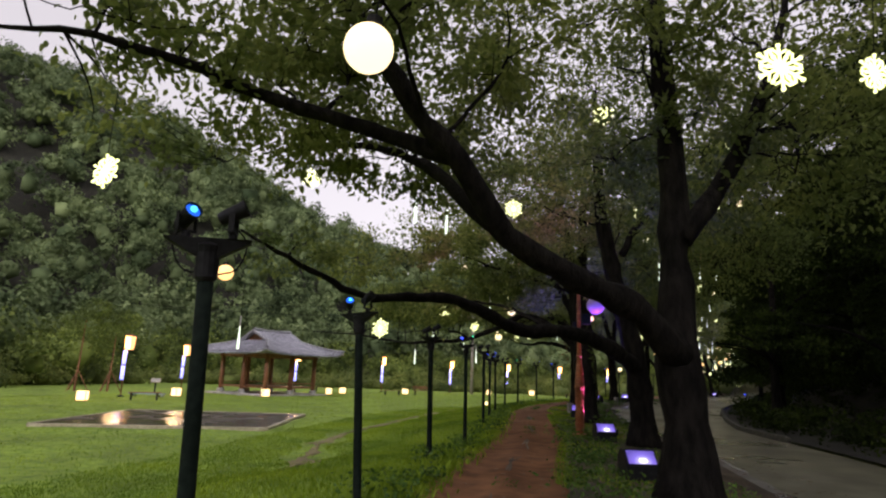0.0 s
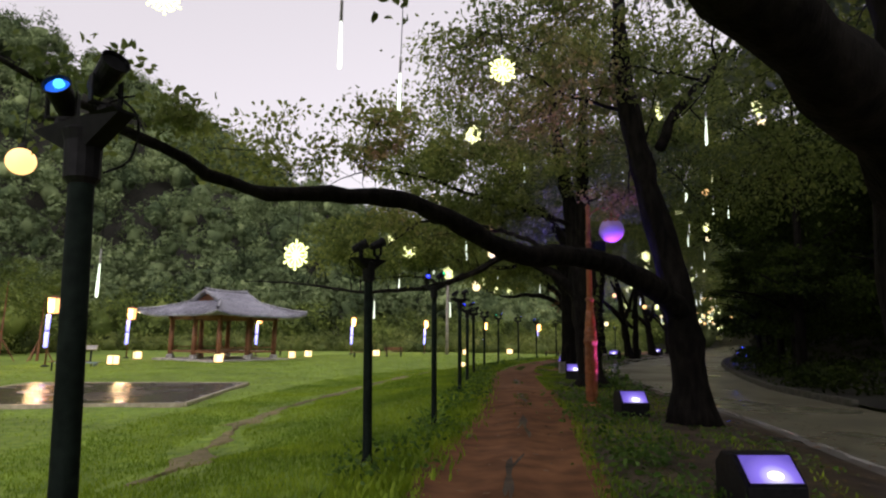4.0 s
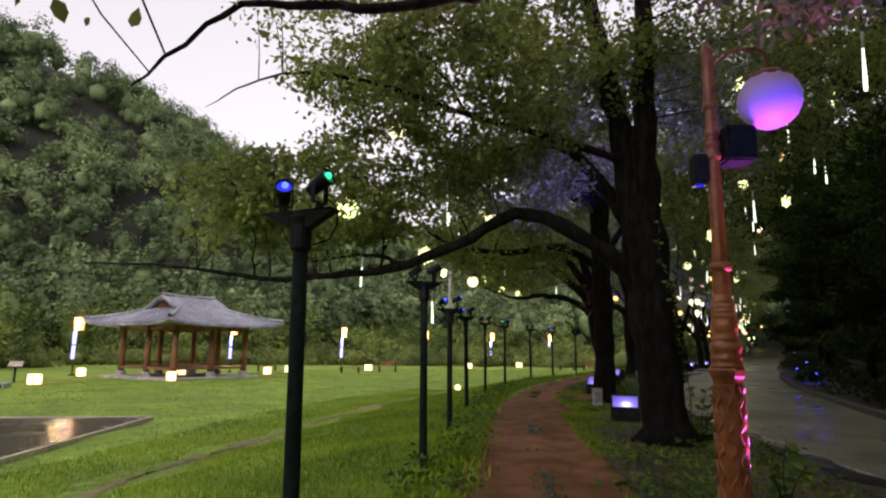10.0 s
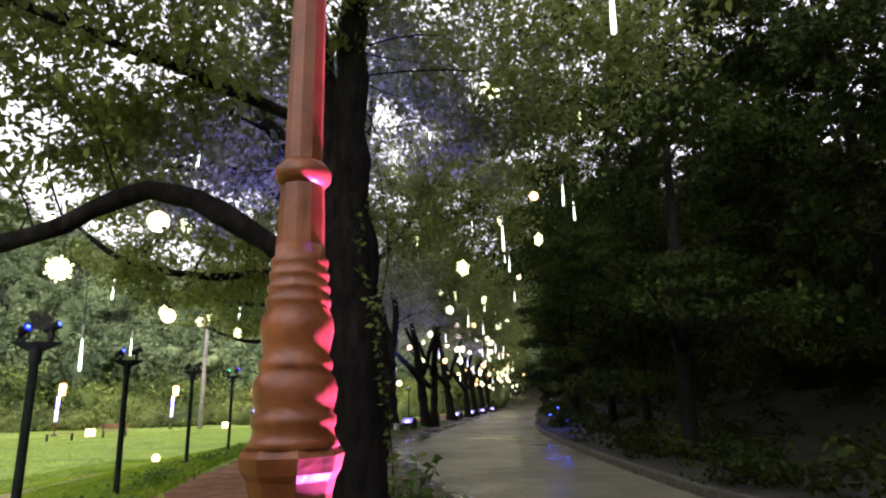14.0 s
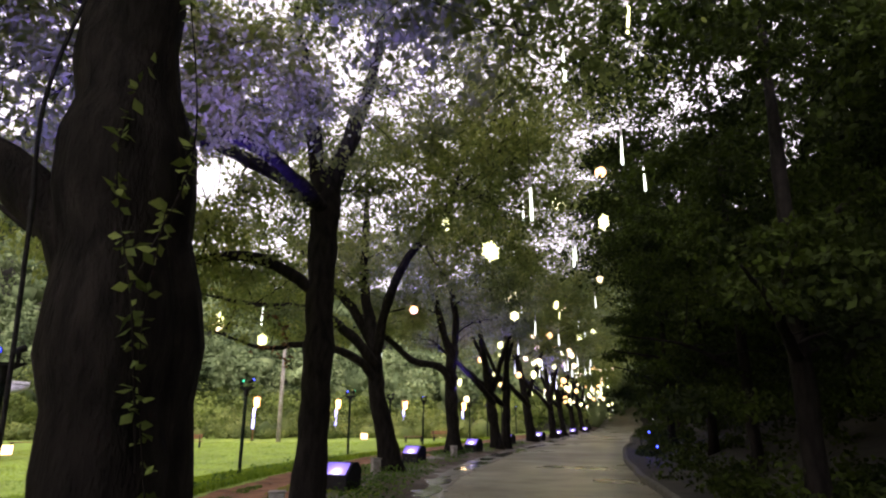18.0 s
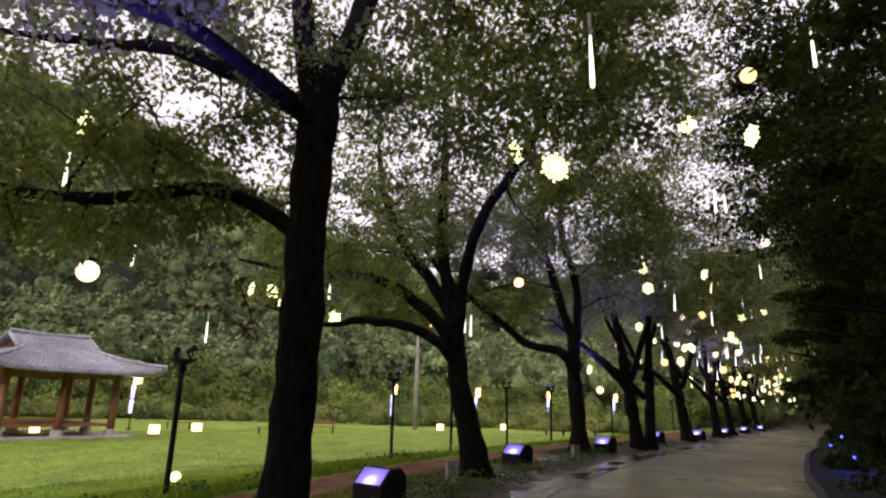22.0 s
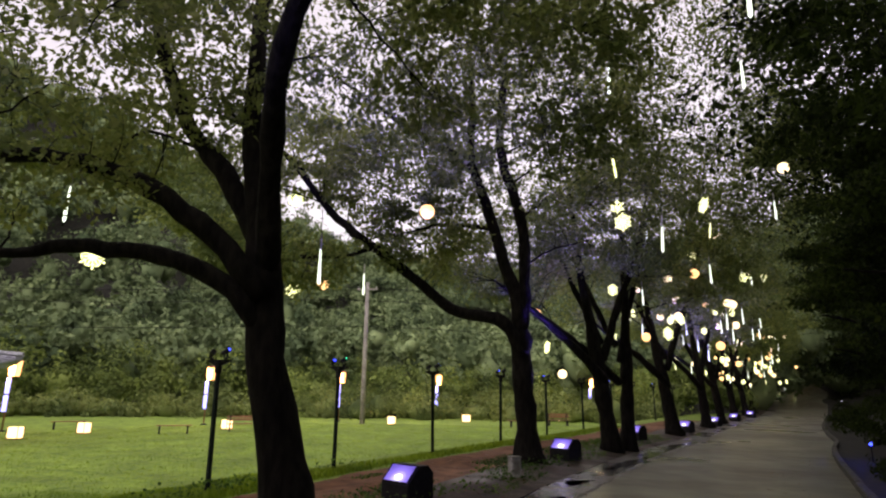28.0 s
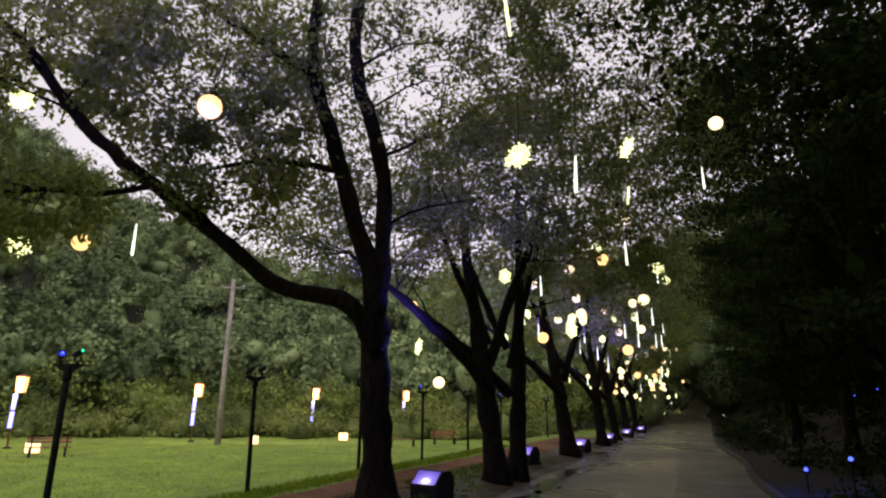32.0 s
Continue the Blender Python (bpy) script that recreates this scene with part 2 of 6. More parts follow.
M_VERGE = surface("dark_verge_soil", (0.026, 0.018, 0.011), (0.078, 0.052, 0.030), scale=4, rough=0.85, bump=0.6, dist=0.03, rough2=0.4)
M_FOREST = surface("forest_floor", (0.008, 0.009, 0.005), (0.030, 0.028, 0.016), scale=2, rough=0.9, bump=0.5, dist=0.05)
M_WATER = surface("gutter_water", (0.03, 0.03, 0.03), (0.06, 0.06, 0.055), scale=3, rough=0.12, bump=0.5, dist=0.012, rough2=0.3)
M_GUTTER = surface("wet_gutter_concrete", (0.085, 0.080, 0.072), (0.20, 0.19, 0.175), scale=2.2, rough=0.16, bump=0.4, dist=0.012, rough2=0.45)
M_SEAM = surface("pale_mortar", (0.22, 0.21, 0.18), (0.36, 0.35, 0.31), scale=9, rough=0.75, bump=0.3)
M_KERB = surface("dark_kerb_concrete", (0.055, 0.058, 0.042), (0.135, 0.130, 0.105), scale=5, rough=0.85, bump=0.4, dist=0.015)
M_POLE = surface("dark_green_paint", (0.004, 0.008, 0.006), (0.011, 0.018, 0.014), scale=20, rough=0.8, spec=0.12, bump=0.1)
M_BLACK = surface("black_metal", (0.006, 0.006, 0.008), (0.016, 0.016, 0.019), scale=25, rough=0.6, spec=0.2, bump=0.1)
M_RED = surface("red_brown_lamp_paint", (0.20, 0.060, 0.018), (0.34, 0.112, 0.036), scale=10, rough=0.36, bump=0.25)
M_WOOD = surface("red_brown_timber", (0.16, 0.065, 0.03), (0.30, 0.13, 0.06), scale=5, rough=0.6, bump=0.3, stretch=(4, 4, 0.6))
M_DECK = surface("wet_dark_decking", (0.045, 0.035, 0.03), (0.10, 0.075, 0.06), scale=4, rough=0.16, bump=0.2, stretch=(0.5, 4, 4), rough2=0.3)
M_DECKTRIM = surface("pale_deck_edge", (0.32, 0.28, 0.19), (0.50, 0.45, 0.32), scale=8, rough=0.5, bump=0.2)
M_TILE = surface("grey_roof_tile", (0.17, 0.17, 0.20), (0.34, 0.34, 0.40), scale=6, rough=0.35, bump=0.3)
M_TILE2 = surface("dark_ridge_tile", (0.16, 0.16, 0.18), (0.34, 0.34, 0.37), scale=6, rough=0.4, bump=0.3)
M_STONE = surface("pale_granite", (0.30, 0.29, 0.27), (0.48, 0.47, 0.44), scale=14, rough=0.7, bump=0.3)
M_TARP = surface("pale_blue_cover", (0.20, 0.30, 0.36), (0.34, 0.45, 0.52), scale=4, rough=0.25, bump=0.3, dist=0.02)
M_UPOLE = surface("concrete_pole", (0.20, 0.18, 0.16), (0.34, 0.31, 0.28), scale=8, rough=0.8, bump=0.2)
M_WIRE = surface("wire_black", (0.008, 0.008, 0.008), (0.02, 0.02, 0.02), scale=30, rough=0.8, bump=0, spec=0.1)
M_BALL = glow("warm_white_globe", (1.0, 0.80, 0.46), 1.35)
M_BALLWARM = glow("orange_white_globe", (1.0, 0.58, 0.22), 1.35)
M_FLAKE = glow("yellow_white_led", (0.97, 1.0, 0.46), 1.5)
M_ICE = glow("cool_white_led", (0.88, 1.0, 0.80), 1.3)
M_LANTERN = glow("amber_lantern_paper", (1.0, 0.47, 0.17), 1.6)
M_BLUETUBE = glow("blue_white_tube", (0.32, 0.32, 1.0), 1.7)
M_PAPERBOX = glow("warm_paper_box", (1.0, 0.72, 0.36), 1.5)
M_SPOT_BLUE = glow("blue_spot_lens", (0.06, 0.10, 1.0), 2.4)
M_SPOT_CYAN = glow("light_blue_spot_lens", (0.06, 0.40, 1.0), 2.0)
M_SPOT_GREEN = glow("green_spot_lens", (0.04, 0.75, 0.35), 1.2)
DIM = {M_SPOT_BLUE: glow("dim_blue_lens", (0.01, 0.02, 0.9), 0.4), M_SPOT_CYAN: glow("dim_light_blue_lens", (0.01, 0.14, 0.9), 0.5), M_SPOT_GREEN: glow("dim_green_lens", (0.01, 0.22, 0.10), 0.25)}
M_PURPLE = glow("violet_flood_glass", (0.22, 0.15, 0.75), 0.55)
_t = M_PURPLE.node_tree
_b = _t.nodes["Principled BSDF"]
_tc = _t.nodes.new("ShaderNodeTexCoord")
_mp = _t.nodes.new("ShaderNodeMapping")
_mp.inputs["Location"].default_value, _mp.inputs["Scale"].default_value = (-0.07, 0.35, 0), (3.6, 4.4, 0)
_gr = _t.nodes.new("ShaderNodeTexGradient")
_gr.gradient_type = "SPHERICAL"
_rp = _t.nodes.new("ShaderNodeValToRGB")
_rp.color_ramp.elements[0].color, _rp.color_ramp.elements[1].color = (0.10, 0.065, 0.40, 1), (0.75, 0.70, 1.0, 1)
_rp.color_ramp.elements.new(0.45).color = (0.22, 0.15, 0.72, 1)
_rp.color_ramp.elements[2].position = 0.9
_t.links.new(_tc.outputs["Object"], _mp.inputs["Vector"])
_t.links.new(_mp.outputs["Vector"], _gr.inputs["Vector"])
_t.links.new(_gr.outputs["Fac"], _rp.inputs["Fac"])
_t.links.new(_rp.outputs["Color"], _b.inputs["Emission Color"])
_b.inputs["Base Color"].default_value = (0.05, 0.05, 0.07, 1)
_b.inputs["Roughness"].default_value = 0.12
_b.inputs["Emission Strength"].default_value = 0.9
M_PURPLEHOT = glow("violet_flood_lamp", (0.75, 0.70, 1.0), 2.2)
M_PINK = glow("pink_led", (1.0, 0.12, 0.6), 0.3)
# Violet floodlight from below is put into the globe's colour and faint glow.
M_GLOBE = glow("violet_lit_globe", (0.46, 0.30, 0.72), 0.06)

# ---------------------------------------------------------------- plan: the line of posts, and the ground
LINE_Y = np.array([-60, -30, -10, 0, 4.1, 8.5, 11.6, 16.3, 19.3, 23.65, 28.1, 32.1, 36.1, 39.6, 43.6, 47.8, 51, 55.8, 65, 97, 140, 200.0])
LINE_X = np.array([-5.0, -3.5, -2.3, -1.5, -1.15, -0.62, -0.05, 0.38, 0.67, 1.03, 1.7, 2.63, 4.05, 5.5, 7.4, 9.5, 11.5, 13.7, 18.3, 36, 62, 98])
_yy = np.arange(-60, 200, 0.5)
_k = np.exp(-0.5 * (np.arange(-8, 9) / 3.0) ** 2)
_xx = np.convolve(np.pad(np.interp(_yy, LINE_Y, LINE_X), 8, mode="edge"), _k / _k.sum(), mode="valid")


def line_x(y):
    """Where the line of light posts runs, at a given y."""
    return np.interp(y, _yy, _xx)


def sm(a, b, v):
    u = np.clip((v - a) / (b - a), 0, 1)
    return u * u * (3 - 2 * u)


HILL_AZ = np.array([-180, -120, -90, -60, -36, -27, -17, -8, 0, 10, 25, 45, 90, 140, 180.0])
HILL_H = np.array([55, 60, 80, 92, 84, 71, 51, 38, 33, 34, 40, 60, 60, 50, 55.0])


def ground_z(x, y):
    """Height of the ground: path bank, lower lawn, road, wooded slope, hills around."""
    x, y = np.asarray(x, dtype=float), np.asarray(y, dtype=float)
    s = x - line_x(y)
    z = -0.65 * sm(0.1, 5.5, -s)
    z = z - 0.19 * np.exp(-(((y - 12.4) / 2.4) ** 2)) * sm(-0.7, 0.1, -s) * (1 - sm(2.5, 6, -s))
    z = z - 0.10 * sm(4.0, 5.2, s)
    wood = np.clip(s - 12.0, 0, None)
    z = z + 0.30 * wood * sm(0, 4, wood) * (1 - sm(25, 70, wood)) + 12 * sm(25, 70, wood)
    r = np.hypot(x, y - 12)
    az = np.degrees(np.arctan2(x, y - 12))
    h = np.interp(az, HILL_AZ, HILL_H)
    z = z + h * sm(82, 210, r) * (1 - 0.0 * r)
    bump = 0.035 * np.sin(x * 1.7 + 0.6 * y) * np.sin(y * 1.3 - 0.4 * x) * sm(0.6, 3, np.abs(s - 6)) * (1 - sm(3.0, 4.0, s))
    return z + bump * (s < 0)


def strip(name, mat, y0, y1, a, b, lift, step=0.5, across=8, wave=0.0):
    """A band that follows the line of posts, between two offsets from it."""
    ys = np.arange(y0, y1 + step, step)
    u = np.linspace(0, 1, across + 1)
    Y, U = np.meshgrid(ys, u, indexing="ij")
    A = a(Y) if callable(a) else a
    B = b(Y) if callable(b) else b
    w = wave * (np.sin(Y * 1.9) + 0.6 * np.sin(Y * 4.3 + 1) + 0.5 * np.sin(Y * 9.1))
    X = line_x(Y) + A + (B - A) * U + w * (2 * np.abs(U - 0.5)) ** 4
    Z = ground_z(X, Y) + lift
    if name == "dirt_path":
        Z = Z + 0.02 * np.cos((U - 0.5) * 4 * np.pi) * (1 - (2 * U - 1) ** 4) - 0.012 * np.abs(np.sin(Y * 0.8 + U * 3))
    V = np.stack([X, Y, Z], -1).reshape(-1, 3)
    n = across + 1
    i, j = np.meshgrid(np.arange(len(ys) - 1), np.arange(across), indexing="ij")
    F = np.stack([i * n + j, i * n + j + 1, (i + 1) * n + j + 1, (i + 1) * n + j], -1).reshape(-1, 4)
    return put(name, npmesh(name, V, F), mat, smooth=True)


def axis(fine0, fine1, step, reach):
    mid = np.arange(fine0, fine1 + step, step)
    out = [mid[-1] + step]
    g = step
    while out[-1] < reach:
        g *= 1.13
        out.append(out[-1] + g)
    low = [mid[0] - step]
    g = step
    while low[-1] > -reach:
        g *= 1.13
        low.append(low[-1] - g)
    return np.concatenate([low[::-1], mid, out])


gx, gy = axis(-24, 24, 0.6, 900), axis(-10, 80, 0.8, 900)
GX, GY = np.meshgrid(gx, gy, indexing="ij")
GZ = ground_z(GX, GY) - 0.03
_s = GX - line_x(GY)
GZ = GZ - 0.12 * ((_s > 4.6) & (_s < 8.4) & (GY < 150))
_n = len(gy)
_i, _j = np.meshgrid(np.arange(len(gx) - 1), np.arange(_n - 1), indexing="ij")
ground = put("ground", npmesh("ground", np.stack([GX, GY, GZ], -1).reshape(-1, 3), np.stack([_i * _n + _j, (_i + 1) * _n + _j, (_i + 1) * _n + _j + 1, _i * _n + _j + 1], -1).reshape(-1, 4)), M_LAWN, smooth=True)
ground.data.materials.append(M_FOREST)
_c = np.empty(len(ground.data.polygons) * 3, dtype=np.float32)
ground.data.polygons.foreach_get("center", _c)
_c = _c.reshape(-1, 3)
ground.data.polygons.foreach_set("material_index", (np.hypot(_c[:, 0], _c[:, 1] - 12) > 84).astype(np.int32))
tagged(ground, "green grassy ground sheet sloping from path to lawn", "ground", kind="structure")
road_right = lambda y: np.interp(y, [18, 20, 23.4, 28, 33, 40], [8.5, 8.65, 9.4, 10.35, 11.0, 11.3])
tagged(strip("dirt_path", M_DIRT, -14, 70, lambda y: 0.42 + 0.5 * sm(20, 30, y), lambda y: 2.25 + 1.05 * sm(17, 26, y), 0.015, step=0.3, across=14, wave=0.07), "reddish bare earth footpath with two worn tracks", "path", kind="structure")
tagged(strip("path_crown", M_VERGE, -10, 21, lambda y: 1.30 + 0.03 * np.sin(y * 2.1) + 0.02 * np.sin(y * 5.7), lambda y: 1.40 + 0.05 * np.sin(y * 1.3 + 1) + 0.03 * np.sin(y * 4.4), 0.024, step=0.3, across=3), "dark damp crown between the worn tracks of the path", "path", kind="structure")
tagged(strip("verge", M_VERGE, -14, 130, lambda y: 2.2 + 1.05 * sm(17, 26, y), lambda y: 5.1 + 0 * y, 0.02, step=0.4, across=10), "dark damp soil verge under the tree row", "verge", kind="structure")
tagged(strip("road", M_ROAD, -14, 150, lambda y: 4.95 + 0 * y, road_right, 0.0, step=0.6, across=14), "wet grey-green concrete road curving away", "road", kind="structure")
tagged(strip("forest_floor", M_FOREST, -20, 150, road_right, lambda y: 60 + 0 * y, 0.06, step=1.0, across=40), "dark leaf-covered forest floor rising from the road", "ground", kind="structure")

# the worn track that crosses the lawn beside the posts
ty = np.arange(9.0, 40.0, 0.3)
tx = np.interp(ty, [9, 14.3, 17, 20, 22.1, 26, 31, 36, 40], [-3.2, -4.2, -4.3, -4.1, -3.5, -2.7, -1.4, 0.6, 2.6])
tw = 0.27 + 0.12 * np.sin(ty * 1.3) + 0.08 * np.sin(ty * 3.7 + 1)
tw = np.clip(tw * np.clip(0.75 + 0.7 * np.sin(ty * 1.15 + 0.5) + 0.5 * np.sin(ty * 2.9), 0.06, 1.2) + 0.06 * np.sin(ty * 9.0), 0.04, 0.8)
tu = np.linspace(-1, 1, 7)
TX = tx[:, None] + tw[:, None] * tu + (0.04 * np.sin(ty * 5.3) + 0.10 * np.sin(ty * 1.9))[:, None] + 0.05 * np.sin(ty * 13.0)[:, None] * tu
TY = ty[:, None] + 0 * tu
V = np.stack([TX, TY, ground_z(TX, TY) - 0.035 + 0.045 * (1 - tu**4)], -1).reshape(-1, 3)
F = np.array([[i * 7 + j, i * 7 + j + 1, i * 7 + j + 8, i * 7 + j + 7] for i in range(len(ty) - 1) for j in range(6)])
tagged(put("worn_track", npmesh("worn_track", V, F), M_TRACK, smooth=True), "bare earth track worn across the lawn", "track", kind="structure")

# the wet gutter strip along the road's edge, its broken seam, and the water that stands in it
seam = lambda y: 5.35 + 0.75 * sm(24, 40, y)
tagged(strip("gutter", M_GUTTER, -10, 110, lambda y: 4.55 + 0.12 * np.sin(y * 1.7) + 0.1 * np.sin(y * 0.6), lambda y: seam(y) + 0.03 * np.sin(y * 5.0), 0.007, step=0.25, across=5), "wet shining concrete gutter along the road", "gutter", kind="structure")
rng = np.random.default_rng(3)
for y0 in np.arange(9.0, 60.0, 2.3):
    L = rng.uniform(1.6, 2.2)
    ys = np.linspace(y0, y0 + L, 16)
    c = seam(ys) + 0.02 * np.sin(ys * 5.0)
    w = rng.uniform(0.03, 0.055) * (1 + 0.4 * np.sin(ys * 6.1) + 0.3 * np.sin(ys * 13.0))
    zt = ground_z(line_x(ys) + c, ys)
    X = np.stack([line_x(ys) + c - w, line_x(ys) + c - w * 0.7, line_x(ys) + c + w * 0.7, line_x(ys) + c + w], 1)
    Z = zt[:, None] + np.array([0.0, 0.022, 0.022, 0.0])
    V = np.stack([X, np.repeat(ys[:, None], 4, 1), Z], -1).reshape(-1, 3)
    F = np.array([[4 * i + j, 4 * i + j + 1, 4 * i + j + 5, 4 * i + j + 4] for i in range(15) for j in range(3)])
    tagged(put("mortar_seam", npmesh("mortar_seam", V, F), M_SEAM), "pale broken mortar seam beside the gutter", "seam", "mortar seams along the gutter", kind="structure")
for y0 in (10.0, 14.5, 19.0, 22.2, 24.6, 27.0, 29.3, 31.6, 33.8, 36.2, 38.4, 41.0, 44.0, 47.8):
    L = rng.uniform(2.4, 3.6)
    ys = np.linspace(y0, y0 + L, 24)
    c = seam(ys) - 0.42 + 0.15 * np.sin(ys * 0.9) + rng.uniform(-0.1, 0.1)
    w = 0.30 * np.clip(np.sin(np.pi * (ys - y0) / L), 0, 1) ** 0.6 * (1 + 0.35 * np.sin(ys * 3.1) + 0.2 * np.sin(ys * 7.7))
    X = np.stack([line_x(ys) + c - w, line_x(ys) + c + w], 1)
    V = np.stack([X, np.stack([ys, ys], 1), ground_z(X, ys[:, None]) + 0.016], -1).reshape(-1, 3)
    F = np.array([[2 * i, 2 * i + 1, 2 * i + 3, 2 * i + 2] for i in range(23)])
    tagged(put("puddle", npmesh("puddle", V, F), M_WATER), "thin sheet of rainwater along the road edge", "puddle", "puddles beside the road", kind="structure")

# kerb stones on the forest side of the road
kerb = new("kerb")
tagged(kerb, "pale weathered concrete kerb along the forest side", "kerb", kind="structure")
kerb_me = bpy.data.meshes.new("kerb_stone")
kb = box(-0.075, 0.075, -0.49, 0.49, -0.12, 0.13, 0.02)
kb.to_mesh(kerb_me)
kb.free()
kerb_me.materials.append(M_KERB)
for y in np.arange(16, 92, 0.9):
    x = line_x(y) + road_right(y)
    ang = math.atan2(line_x(y + 0.5) + road_right(y + 0.5) - line_x(y - 0.5) - road_right(y - 0.5), 1.0)
    st = put("kerb_stone", kerb_me, None, kerb, at=pose(float(x), float(y), -0.08 + random.uniform(-0.012, 0.012), 0, random.uniform(-2, 2), -math.degrees(ang) + random.uniform(-1, 1)))


# ---------------------------------------------------------------- trees
def leaves_np(centres, dirs, size, rng, droop=0.35, out=None, fine=False):
    """Folded pointed leaves at the given places: two triangles each, or four with a rounder outline."""
    n = len(centres)
    d = dirs + rng.normal(0, 0.75, (n, 3))
    d[:, 2] -= droop
    d /= np.linalg.norm(d, axis=1)[:, None] + 1e-9
    side = np.cross(d, rng.normal(0, 1, (n, 3)))
    side /= np.linalg.norm(side, axis=1)[:, None] + 1e-9
    if out is not None:
        nn = out + rng.normal(0, 0.30, (n, 3))
        d = np.cross(nn, rng.normal(0, 1, (n, 3)))
        d /= np.linalg.norm(d, axis=1)[:, None] + 1e-9
        side = np.cross(nn, d)
        side /= np.linalg.norm(side, axis=1)[:, None] + 1e-9
    nrm = np.cross(d, side)
    L = size * rng.uniform(0.65, 1.3, (n, 1))
    w = L * rng.uniform(0.24, 0.34, (n, 1))
    if fine:
        V = np.empty((n, 6, 3))
        V[:, 0] = centres
        V[:, 1] = centres + d * L * 0.28 + side * w * 0.85 + nrm * w * 0.3
        V[:, 2] = centres + d * L * 0.62 + side * w * 0.80 + nrm * w * 0.2
        V[:, 3] = centres + d * L - nrm * w * 0.4
        V[:, 4] = centres + d * L * 0.62 - side * w * 0.80 + nrm * w * 0.2
        V[:, 5] = centres + d * L * 0.28 - side * w * 0.85 + nrm * w * 0.3
        b = np.arange(n)[:, None] * 6
        return V.reshape(-1, 3), np.concatenate([b + np.array([q]) for q in ([0, 1, 2], [0, 2, 3], [0, 3, 4], [0, 4, 5])])
    V = np.empty((n, 4, 3))
    V[:, 0] = centres
    V[:, 1] = centres + d * L * 0.5 + side * w + nrm * w * 0.35
    V[:, 2] = centres + d * L
    V[:, 3] = centres + d * L * 0.5 - side * w + nrm * w * 0.35
    b = np.arange(n)[:, None] * 4
    F = np.concatenate([b + np.array([[0, 1, 2]]), b + np.array([[0, 2, 3]])])
    return V.reshape(-1, 3), F


def spread(ellipsoids, rng):
    """Places inside ellipsoids given as (centre, radii, count), denser towards the shell."""
    out = []
    for c, r, k in ellipsoids:
        v = rng.normal(0, 1, (k, 3))
        v /= np.linalg.norm(v, axis=1)[:, None]
        out.append(np.array(c) + v * np.array(r) * rng.uniform(0.25, 1, (k, 1)) ** 0.5)
    return np.concatenate(out)


